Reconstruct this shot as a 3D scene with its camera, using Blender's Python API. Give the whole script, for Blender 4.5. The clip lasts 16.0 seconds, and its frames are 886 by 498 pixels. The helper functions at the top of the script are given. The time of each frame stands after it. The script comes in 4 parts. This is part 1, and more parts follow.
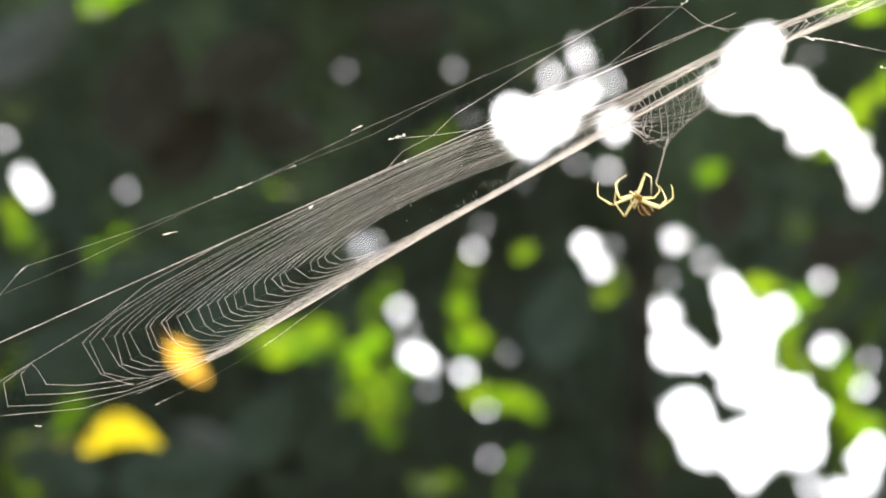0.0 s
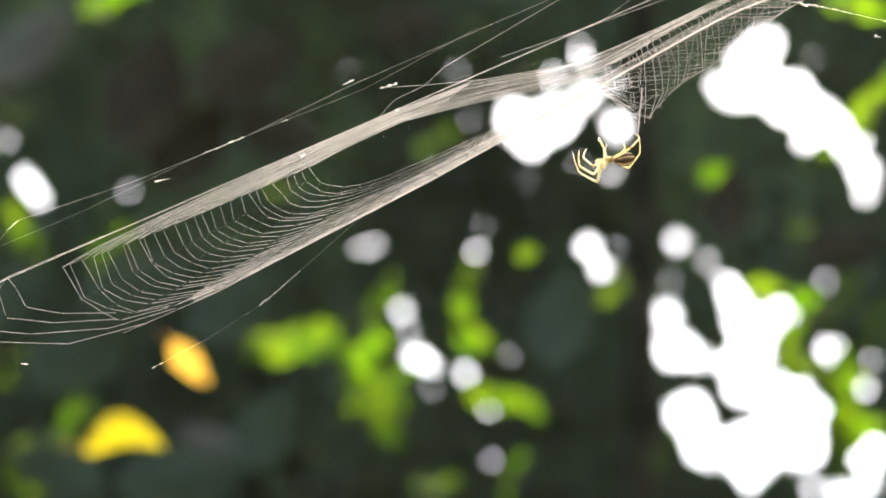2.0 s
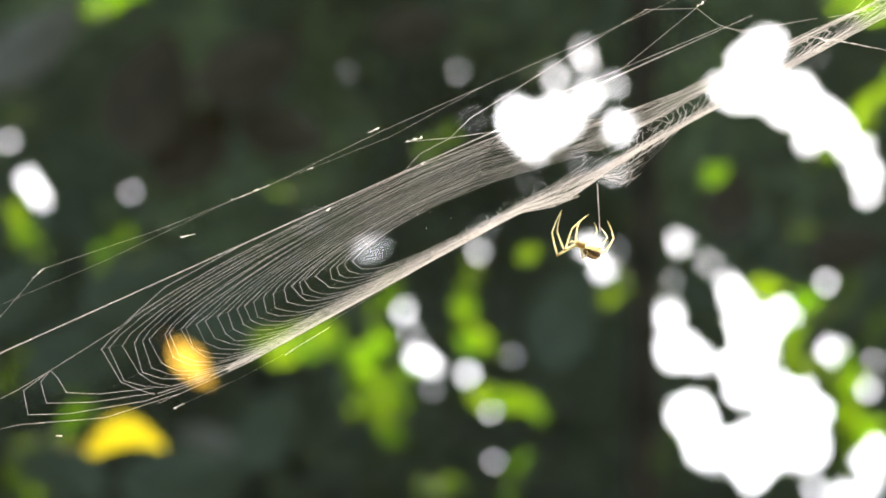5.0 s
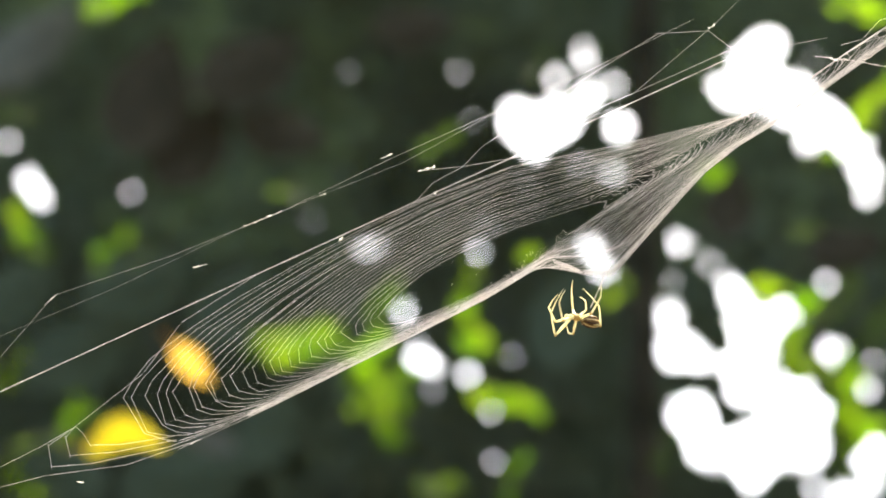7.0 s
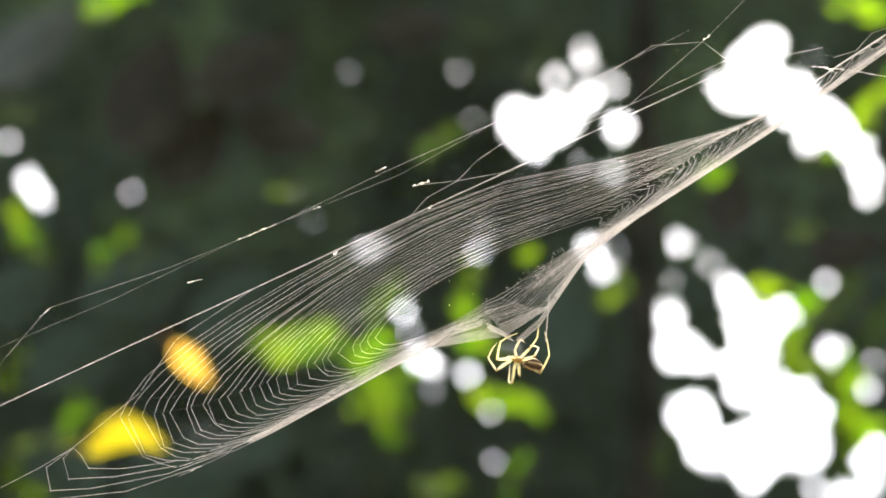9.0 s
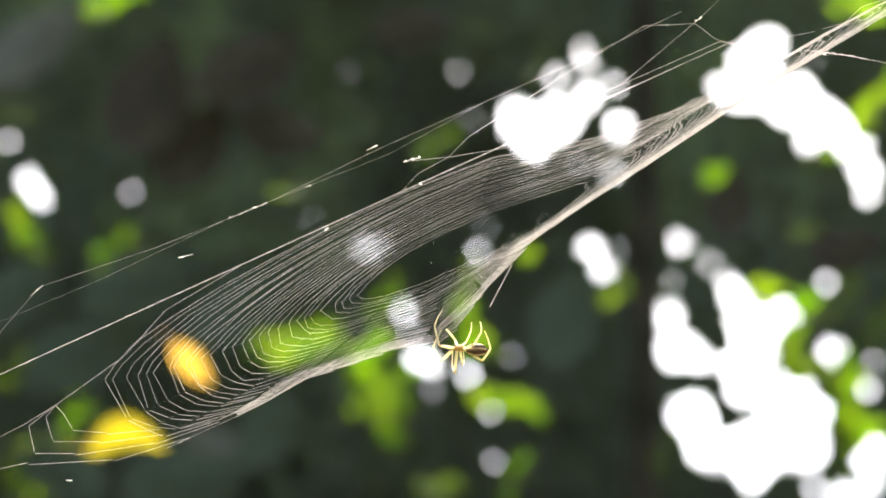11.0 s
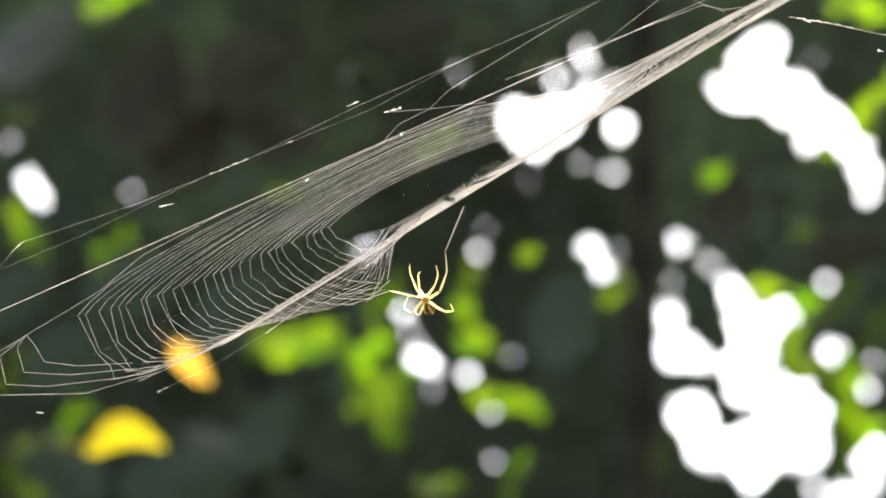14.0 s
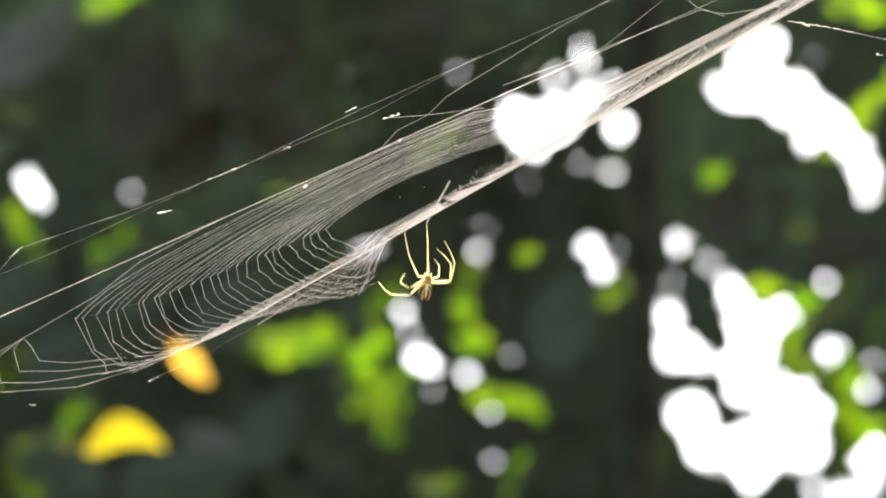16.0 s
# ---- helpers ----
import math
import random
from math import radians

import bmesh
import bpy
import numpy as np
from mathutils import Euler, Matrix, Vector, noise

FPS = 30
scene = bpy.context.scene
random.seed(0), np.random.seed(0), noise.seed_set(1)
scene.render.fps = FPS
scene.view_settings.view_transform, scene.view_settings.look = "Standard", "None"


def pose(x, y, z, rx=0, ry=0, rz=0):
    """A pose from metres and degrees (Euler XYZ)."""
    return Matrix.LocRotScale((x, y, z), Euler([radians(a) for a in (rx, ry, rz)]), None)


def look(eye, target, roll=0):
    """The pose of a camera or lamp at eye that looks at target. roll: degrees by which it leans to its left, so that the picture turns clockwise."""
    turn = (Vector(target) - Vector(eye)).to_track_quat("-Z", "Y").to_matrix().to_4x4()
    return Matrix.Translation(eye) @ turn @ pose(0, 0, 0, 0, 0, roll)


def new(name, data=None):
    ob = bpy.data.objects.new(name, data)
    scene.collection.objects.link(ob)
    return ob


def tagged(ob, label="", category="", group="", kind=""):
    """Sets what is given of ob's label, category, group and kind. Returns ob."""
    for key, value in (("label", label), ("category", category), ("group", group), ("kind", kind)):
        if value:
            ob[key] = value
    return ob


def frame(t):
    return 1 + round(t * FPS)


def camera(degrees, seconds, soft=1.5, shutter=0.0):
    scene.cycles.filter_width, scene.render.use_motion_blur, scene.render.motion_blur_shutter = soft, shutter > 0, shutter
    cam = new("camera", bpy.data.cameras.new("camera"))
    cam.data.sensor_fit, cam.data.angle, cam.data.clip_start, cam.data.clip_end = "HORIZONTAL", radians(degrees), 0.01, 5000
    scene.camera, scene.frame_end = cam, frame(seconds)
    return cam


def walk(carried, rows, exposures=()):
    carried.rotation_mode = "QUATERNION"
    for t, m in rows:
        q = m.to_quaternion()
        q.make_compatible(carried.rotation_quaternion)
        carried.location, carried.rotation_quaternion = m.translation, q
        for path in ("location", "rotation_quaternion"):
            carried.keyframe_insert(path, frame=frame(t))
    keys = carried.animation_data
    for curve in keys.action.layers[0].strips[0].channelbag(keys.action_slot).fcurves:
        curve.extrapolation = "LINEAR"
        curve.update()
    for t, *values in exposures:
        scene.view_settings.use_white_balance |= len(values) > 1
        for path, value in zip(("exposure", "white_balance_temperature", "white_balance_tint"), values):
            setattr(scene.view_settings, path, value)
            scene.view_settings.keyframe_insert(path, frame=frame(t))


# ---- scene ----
# ---- the camera: held still by hand, drifting by a few hundredths of a degree ----
FOV, NEAR = 12.0, 1.2369          # lens across the width; distance of the web, where 1568 units span 0.26 m
EYE, PITCH = Vector((0.0, 0.0, 1.5)), 25.0
UNIT = 2 * math.tan(radians(FOV / 2)) / 1568


def aim(dx, dy):
    """The camera's pose, turned so that the view slides by dx to the right and dy down."""
    step = FOV / 1568
    return pose(*EYE, 90 + PITCH + dy * step, 0, dx * step)


cam = camera(FOV, 16.0, soft=1.7, shutter=0.3)
cam.data.dof.use_dof = True
cam.data.dof.focus_distance = NEAR
cam.data.dof.aperture_fstop = 14.5
DRIFT = [(0, -8, -3.5), (0.5, -7, -3), (1, -5, -2), (1.5, -4, -2), (2, -4, -1.5), (3, -2, 0), (4, -0.5, 0),
         (6.5, 0.5, 0.5), (9, 0.5, 0.5), (12, 0.5, 0.5), (14, 0, 0.5), (15, 0, 0), (16, -1, 0)]
walk(cam, [(t, aim(dx, dy)) for t, dx, dy in DRIFT], exposures=[(0, 3.32, 7450, 5.0), (16, 3.32, 7450, 5.0)])

REST = pose(*EYE, 90 + PITCH, 0, 0)


def spot(x, y, d):
    """The place at depth d seen at (x, y) of the picture when the camera is at rest."""
    return REST @ Vector(((x - 784) * UNIT * d, (441 - y) * UNIT * d, -d))


def spot_at(x, y, d, t):
    """The place at depth d that is seen at (x, y) at the time t."""
    dx, dy = track(DRIFT, t)
    return spot(x - dx, y - dy, d)


def track(rows, t):
    """The values of a table of rows (t, ...) at t, along straight lines."""
    for r0, r1 in zip(rows, rows[1:]):
        if r0[0] <= t <= r1[0]:
            k = (t - r0[0]) / (r1[0] - r0[0])
            return [p + (q - p) * k for p, q in zip(r0[1:], r1[1:])]
    return list(rows[-1][1:])


# ---- sky and sun ----
SUN_UP, SUN_TURN = 68.0, 14.0       # height; degrees to the right of the line of view
to_sun = Vector((math.sin(radians(SUN_TURN)) * math.cos(radians(SUN_UP)),
                 math.cos(radians(SUN_TURN)) * math.cos(radians(SUN_UP)), math.sin(radians(SUN_UP))))
world = bpy.data.worlds.new("sky")
scene.world = world
world.use_nodes = True
nt = world.node_tree
sky = nt.nodes.new("ShaderNodeTexSky")
sky.sky_type, sky.sun_disc = "NISHITA", False
sky.sun_elevation, sky.sun_rotation = radians(SUN_UP), radians(SUN_TURN)
sky.air_density, sky.dust_density, sky.ozone_density = 0.8, 6.0, 0.6
nt.links.new(sky.outputs[0], nt.nodes["Background"].inputs[0])
nt.nodes["Background"].inputs[1].default_value = 0.15
sun = new("sun", bpy.data.lights.new("sun", "SUN"))
sun.data.energy, sun.data.angle, sun.data.color = 3.0, radians(0.5), (1.0, 0.96, 0.9)
sun.matrix_world = look(to_sun * 20, (0, 0, 0))


# ---- materials ----
def material(name, rough=0.6, spec=0.3):
    m = bpy.data.materials.new(name)
    m.use_nodes = True
    p = m.node_tree.nodes["Principled BSDF"]
    p.inputs["Roughness"].default_value = rough
    p.inputs["Specular IOR Level"].default_value = spec
    return m, m.node_tree, p


def ramp(t, fac, stops):
    r = t.nodes.new("ShaderNodeValToRGB")
    e = r.color_ramp.elements
    while len(e) < len(stops):
        e.new(0.5)
    for el, (at, c) in zip(e, stops):
        el.position, el.color = at, (*c, 1)
    t.links.new(fac, r.inputs[0])
    return r.outputs[0]


def noise_of(t, scale, detail=4.0):
    n = t.nodes.new("ShaderNodeTexNoise")
    n.inputs["Scale"].default_value, n.inputs["Detail"].default_value = scale, detail
    c = t.nodes.new("ShaderNodeTexCoord")
    t.links.new(c.outputs["Object"], n.inputs["Vector"])
    return n.outputs["Fac"]


def bumped(t, p, fac, strength, distance):
    b = t.nodes.new("ShaderNodeBump")
    b.inputs["Strength"].default_value, b.inputs["Distance"].default_value = strength, distance
    t.links.new(fac, b.inputs["Height"])
    t.links.new(b.outputs[0], p.inputs["Normal"])


def mixed(t, p, other, share):
    """Puts share of another shader beside the principled one."""
    mix = t.nodes.new("ShaderNodeMixShader")
    mix.inputs[0].default_value = share
    t.links.new(p.outputs[0], mix.inputs[1])
    t.links.new(other, mix.inputs[2])
    t.links.new(mix.outputs[0], t.nodes["Material Output"].inputs[0])


def times(t, fac, colour, k):
    m = t.nodes.new("ShaderNodeMix")
    m.data_type, m.blend_type = "RGBA", "MULTIPLY"
    m.inputs[0].default_value = k
    t.links.new(colour, m.inputs[6])
    t.links.new(fac, m.inputs[7])
    return m.outputs[2]


def leaf_material(name, low, high, through_low, through_high, share, per_island, scale):
    """A leaf: glossy skin above, light shining through, veins and blotches; masses of leaves also vary in broad
    patches.
    """
    m, t, p = material(name, 0.45, 0.25)
    if per_island:
        pick = t.nodes.new("ShaderNodeNewGeometry").outputs["Random Per Island"]
    else:
        pick = t.nodes.new("ShaderNodeObjectInfo").outputs["Random"]
    blot = ramp(t, noise_of(t, scale), [(0.3, (0.55, 0.55, 0.55)), (0.7, (1, 1, 1))])
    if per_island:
        # broad darker and lighter patches across many leaves
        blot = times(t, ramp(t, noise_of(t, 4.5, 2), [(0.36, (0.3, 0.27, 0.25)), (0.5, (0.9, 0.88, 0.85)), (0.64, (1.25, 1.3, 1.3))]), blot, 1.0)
    t.links.new(times(t, blot, ramp(t, pick, [(0.0, low), (1.0, high)]), 0.8), p.inputs["Base Color"])
    tr = t.nodes.new("ShaderNodeBsdfTranslucent")
    t.links.new(times(t, blot, ramp(t, pick, [(0.0, through_low), (1.0, through_high)]), 0.8), tr.inputs[0])
    mixed(t, p, tr.outputs[0], share)
    bumped(t, p, noise_of(t, scale * 4), 0.4, 0.002)
    return m


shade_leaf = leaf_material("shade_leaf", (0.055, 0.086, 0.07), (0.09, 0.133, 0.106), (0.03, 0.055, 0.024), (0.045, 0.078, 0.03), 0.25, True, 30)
green_leaf = leaf_material("green_leaf", (0.034, 0.08, 0.012), (0.06, 0.12, 0.016), (0.05, 0.122, 0.004), (0.098, 0.168, 0.006), 0.65, False, 40)
yellow_leaf = leaf_material("yellow_leaf", (0.4, 0.3, 0.03), (0.4, 0.3, 0.03), (0.33, 0.285, 0.012), (0.33, 0.285, 0.012), 0.55, False, 60)
orange_leaf = leaf_material("orange_leaf", (0.45, 0.24, 0.04), (0.45, 0.24, 0.04), (0.44, 0.275, 0.045), (0.44, 0.275, 0.045), 0.55, False, 60)

bark, t_, p_ = material("bark", 0.9, 0.1)
t_.links.new(ramp(t_, noise_of(t_, 18), [(0.3, (0.016, 0.0175, 0.015)), (0.7, (0.046, 0.048, 0.041))]), p_.inputs["Base Color"])
bumped(t_, p_, noise_of(t_, 40), 0.8, 0.01)

soil, t_, p_ = material("soil", 0.95, 0.1)
t_.links.new(ramp(t_, noise_of(t_, 3, 8), [(0.35, (0.05, 0.038, 0.025)), (0.65, (0.1, 0.085, 0.05))]), p_.inputs["Base Color"])
bumped(t_, p_, noise_of(t_, 25), 0.7, 0.02)


def silk_material(name, colour, share):
    """Pale silk; the wear along a thread differs from thread to thread."""
    m, t, p = material(name, 0.7, 0.15)
    n = t.nodes.new("ShaderNodeTexNoise")
    n.noise_dimensions = "4D"
    n.inputs["Scale"].default_value, n.inputs["Detail"].default_value = 900, 4
    t.links.new(t.nodes.new("ShaderNodeTexCoord").outputs["Object"], n.inputs["Vector"])
    k = t.nodes.new("ShaderNodeMath")
    k.operation, k.inputs[1].default_value = "MULTIPLY", 500
    t.links.new(t.nodes.new("ShaderNodeObjectInfo").outputs["Random"], k.inputs[0])
    t.links.new(k.outputs[0], n.inputs["W"])
    hue = ramp(t, n.outputs["Fac"], [(0.35, tuple(c * 0.62 for c in colour)), (0.62, colour)])
    t.links.new(hue, p.inputs["Base Color"])
    tr = t.nodes.new("ShaderNodeBsdfTranslucent")
    t.links.new(hue, tr.inputs[0])
    mixed(t, p, tr.outputs[0], share)
    return m


silk = silk_material("silk", (0.588, 0.579, 0.586), 0.55)
bead_silk = silk_material("bead_silk", (0.85, 0.86, 0.84), 0.5)


def chitin(name, low, high, through_colour, share, scale):
    m, t, p = material(name, 0.65, 0.15)
    t.links.new(ramp(t, noise_of(t, scale), [(0.35, low), (0.65, high)]), p.inputs["Base Color"])
    tr = t.nodes.new("ShaderNodeBsdfTranslucent")
    tr.inputs[0].default_value = (*through_colour, 1)
    mixed(t, p, tr.outputs[0], share)
    bumped(t, p, noise_of(t, scale * 2), 0.3, 0.0001)
    return m


leg_skin = chitin("leg_skin", (0.46, 0.41, 0.23), (0.78, 0.74, 0.54), (0.85, 0.82, 0.6), 0.5, 700)
body_skin = chitin("body_skin", (0.3, 0.2, 0.08), (0.55, 0.42, 0.2), (0.6, 0.42, 0.18), 0.3, 900)
abdomen_skin = chitin("abdomen_skin", (0.08, 0.05, 0.03), (0.22, 0.15, 0.085), (0.16, 0.1, 0.055), 0.2, 1400)
stripe_skin = chitin("stripe_skin", (0.03, 0.018, 0.012), (0.07, 0.04, 0.025), (0.06, 0.03, 0.02), 0.15, 900)


# ---- makers ----
def mesh_of(name, verts, faces):
    me = bpy.data.meshes.new(name)
    me.from_pydata([tuple(v) for v in verts], [], faces)
    me.update()
    return me


def smooth(me):
    me.polygons.foreach_set("use_smooth", [True] * len(me.polygons))
    return me


def part(name, me, mat, parent, label=""):
    if not me.materials:
        me.materials.append(mat)
    ob = new(name, me)
    ob.parent = parent
    return tagged(ob, label) if label else ob


def prism(verts, faces, p, q, r, sides=3):
    """Adds a thin thread from p to q."""
    ax = (q - p).normalized()
    u = ax.orthogonal().normalized()
    w = ax.cross(u)
    n = len(verts)
    for c in (p, q):
        for i in range(sides):
            a = 2 * math.pi * i / sides
            verts.append(c + (u * math.cos(a) + w * math.sin(a)) * r)
    for i in range(sides):
        j = (i + 1) % sides
        faces.append((n + i, n + j, n + sides + j, n + sides + i))
    verts += [v.copy() for v in verts[n:n + 2 * sides]]      # the end caps keep corners of their own
    faces.append(tuple(range(n + 3 * sides - 1, n + 2 * sides - 1, -1)))
    faces.append(tuple(range(n + 3 * sides, n + 4 * sides)))


def tube(points, radii, sides=8):
    """A tapered tube along points, closed at its ends."""
    verts, faces = [], []
    pts = [Vector(p) for p in points]
    u = None
    for i, p in enumerate(pts):
        ax = (pts[min(i + 1, len(pts) - 1)] - pts[max(i - 1, 0)]).normalized()
        u = (u - ax * u.dot(ax)).normalized() if u else ax.orthogonal().normalized()
        w = ax.cross(u)
        for k in range(sides):
            a = 2 * math.pi * k / sides
            verts.append(p + (u * math.cos(a) + w * math.sin(a)) * radii[i])
    for i in range(len(pts) - 1):
        for k in range(sides):
            j = (k + 1) % sides
            faces.append((i * sides + k, i * sides + j, (i + 1) * sides + j, (i + 1) * sides + k))
    n = len(verts)
    verts += [v.copy() for v in verts[:sides] + verts[n - sides:n]]
    faces.append(tuple(range(n + sides - 1, n - 1, -1)))
    faces.append(tuple(range(n + sides, n + 2 * sides)))
    return verts, faces


def blob(cx, cy, cz, rx, ry, rz, n=14, m=10):
    """A rounded body, longest along x."""
    verts, faces = [], []
    for i in range(m + 1):
        a = math.pi * i / m
        for k in range(n):
            b = 2 * math.pi * k / n
            r = max(math.sin(a), 0.02)
            verts.append(Vector((cx - rx * math.cos(a), cy + ry * r * math.cos(b), cz + rz * r * math.sin(b))))
    for i in range(m):
        for k in range(n):
            j = (k + 1) % n
            faces.append((i * n + k, i * n + j, (i + 1) * n + j, (i + 1) * n + k))
    return verts, faces


# ---- ground ----
def ground():
    n, size = 60, 400.0
    verts, faces = [], []
    for i in range(n + 1):
        for j in range(n + 1):
            x, y = [math.copysign(abs(2 * k / n - 1) ** 3, 2 * k / n - 1) * size for k in (i, j)]
            verts.append((x, y, 0.06 * noise.noise((x * 0.8, y * 0.8, 0))))
    for i in range(n):
        for j in range(n):
            k = i * (n + 1) + j
            faces.append((k, k + n + 1, k + n + 2, k + 1))
    me = smooth(mesh_of("ground", verts, faces))
    me.materials.append(soil)
    tagged(new("ground", me), "dark brown woodland soil", "ground", kind="structure")


ground()

# ---- the woods behind: masses of leaves with gaps through which the sky shines ----
# gaps as seen from the camera: x, y and radius in the picture's units
GAPS_ABOVE = [(918, 212, 30), (985, 212, 34), (942, 250, 24), (1030, 88, 10), (1038, 113, 10), (985, 138, 11), (1085, 148, 10.5),
              (1040, 172, 18), (1095, 226, 16), (1084, 304, 10)]
GAPS_RIGHT = [(1355, 82, 26), (1312, 108, 18), (1340, 148, 40), (1400, 175, 40), (1450, 215, 36), (1508, 245, 30), (1530, 305, 20), (1535, 345, 12), (1275, 150, 14),
              (1432, 250, 14), (1300, 170, 20)]
GAPS_LOW = [(1185, 560, 20), (1198, 620, 29), (1235, 635, 18), (1302, 528, 18), (1388, 552, 18), (1320, 570, 30), (1330, 630, 36), (1400, 690, 34), (1225, 735, 36),
            (1330, 800, 50), (1250, 790, 32), (1420, 790, 40), (1440, 730, 24), (1370, 720, 28), (1540, 805, 28), (1490, 872, 14), (1475, 620, 17),
            (1200, 430, 13), (1255, 466, 9), (1288, 500, 11), (1287, 648, 16), (1312, 688, 22), (1360, 576, 20), (1330, 858, 12), (1440, 868, 9), (1538, 862, 12), (1540, 765, 18)]
GAPS_MIDDLE = [(1045, 440, 14), (1066, 474, 14), (713, 550, 10), (729, 585, 9), (742, 636, 16), (768, 655, 11), (831, 666, 12), (647, 441, 7.2), (668, 434, 6.2), (46, 316, 10), (62, 338, 12), (78, 360, 9)]
GAPS_SMALL = [(231, 341, 4.2), (616, 128, 2.6), (811, 128, 3.0), (15, 250, 5), (1092, 440, 2.4), (906, 630, 2.6), (555, 390, 1.8), (936, 322, 1.9), (1027, 290, 3),
              (860, 402, 2.2), (835, 212, 2.4), (1190, 498, 2.6), (300, 182, 0.8), (868, 728, 5.0), (874, 816, 3.6), (765, 690, 2.8), (846, 446, 6), (1462, 500, 6.5),
              (1535, 690, 7), (1440, 105, 2.0), (700, 720, 1.6), (1545, 640, 4)]
GAPS = GAPS_ABOVE + GAPS_RIGHT + GAPS_LOW + GAPS_MIDDLE


def in_gap(x, y, r):
    if any((x - gx) ** 2 + (y - gy) ** 2 < 23 ** 2 for gx, gy, gr in GAPS_SMALL):
        return True
    return any((x - gx) ** 2 + (y - gy) ** 2 < (gr * 0.93 - 1.0 + r) ** 2 for gx, gy, gr in GAPS)


def leaf_points(rng, c, right, up, out, size):
    """Four corners and a rib of a small pointed leaf round c."""
    a = rng.uniform(0, 6.283)
    ax = right * math.cos(a) + up * math.sin(a)
    ay = up * math.cos(a) - right * math.sin(a)
    tilt = rng.uniform(-0.5, 0.5)
    ay = ay * math.cos(tilt) + out * math.sin(tilt)
    lift = out * size * 0.15
    return [c - ax * size, c - ay * size * 0.55 + lift, c + ax * size * 0.15 + ay * 0.0, c + ay * size * 0.55 + lift, c + ax * size * 1.05 - lift]


def foliage():
    rng = random.Random(4)
    right, up, out = [REST.to_3x3() @ Vector(v) for v in ((1, 0, 0), (0, 1, 0), (0, 0, 1))]
    for layer, (d, step, size) in enumerate(((4.9, 13.0, 17.0), (5.3, 12.0, 17.0), (5.8, 12.0, 20.0))):
        verts, faces = [], []
        u = UNIT * d
        y = -90.0
        while y < 980:
            x = -100.0
            while x < 1670:
                px, py = x + rng.uniform(-5, 5), y + rng.uniform(-5, 5)
                s = size * rng.uniform(0.7, 1.25)
                if not in_gap(px, py, s * 0.45):
                    n = len(verts)
                    verts += leaf_points(rng, spot(px, py, d + rng.uniform(-0.12, 0.12)), right, up, out, s * u)
                    faces += [(n, n + 1, n + 2), (n, n + 2, n + 3), (n + 1, n + 4, n + 2), (n + 2, n + 4, n + 3)]
                x += step
            y += step
        if layer == 0:
            for gx, gy, gr in GAPS_SMALL:      # small leaves round the smallest gaps
                for off in (5, 12, 20, 28):
                    count = int(6.283 * (gr + off) / 7)
                    for i in range(count):
                        a = 6.283 * (i + rng.uniform(-0.2, 0.2)) / count
                        e, f = right * math.cos(a) + up * math.sin(a), up * math.cos(a) - right * math.sin(a)
                        c, z = spot(gx + math.cos(a) * (gr + off), gy - math.sin(a) * (gr + off), d + rng.uniform(-0.02, 0.02)), 10 * u
                        n = len(verts)
                        verts += [c - f * z, c - e * 0.52 * z, c, c + e * 0.52 * z, c + f * z]
                        faces += [(n, n + 1, n + 2), (n, n + 2, n + 3), (n + 1, n + 4, n + 2), (n + 2, n + 4, n + 3)]
        # the same woods beyond the edges of the view, in larger leaves
        for _ in range(7000):
            px, py = rng.uniform(-3600, 5100), rng.uniform(-480, 4200)
            if -70 < px < 1640 and -60 < py < 940:
                continue
            n = len(verts)
            verts += leaf_points(rng, spot(px, py, d + rng.uniform(-0.3, 0.3)), right, up, out, 75 * u)
            faces += [(n, n + 1, n + 2), (n, n + 2, n + 3), (n + 1, n + 4, n + 2), (n + 2, n + 4, n + 3)]
        me = mesh_of("woodland_foliage", verts, faces)
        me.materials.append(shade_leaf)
        tagged(new("woodland_foliage", me), "dense dark green woodland foliage in shade with bright gaps", "foliage", kind="stuff")


foliage()


def unseen_canopy():
    """Unseen leaves added to dim the skylight from above, beside and behind the camera, open towards the sun."""
    rng = random.Random(9)
    verts, faces = [], []
    # the number of leaves sets how much skylight leaks in
    for _ in range(7000):
        v = Vector((rng.gauss(0, 1), rng.gauss(0, 1), rng.gauss(0, 1))).normalized()
        if v.z < -0.25:
            continue
        if v.angle(to_sun) < radians(17):
            continue
        if v.y > 0.62 and v.z < 0.66:
            continue
        c = EYE + Vector((0, 1.2, 0)) + v * rng.uniform(5.0, 6.5)
        r = v.orthogonal().normalized()
        n = len(verts)
        verts += leaf_points(rng, c, r, v.cross(r), -v, 0.22)
        faces += [(n, n + 1, n + 2), (n, n + 2, n + 3), (n + 1, n + 4, n + 2), (n + 2, n + 4, n + 3)]
    me = mesh_of("canopy_foliage", verts, faces)
    me.materials.append(shade_leaf)
    tagged(new("canopy_foliage", me), "unseen dark green leaf dome added to hold off skylight", "foliage", kind="stuff")


unseen_canopy()


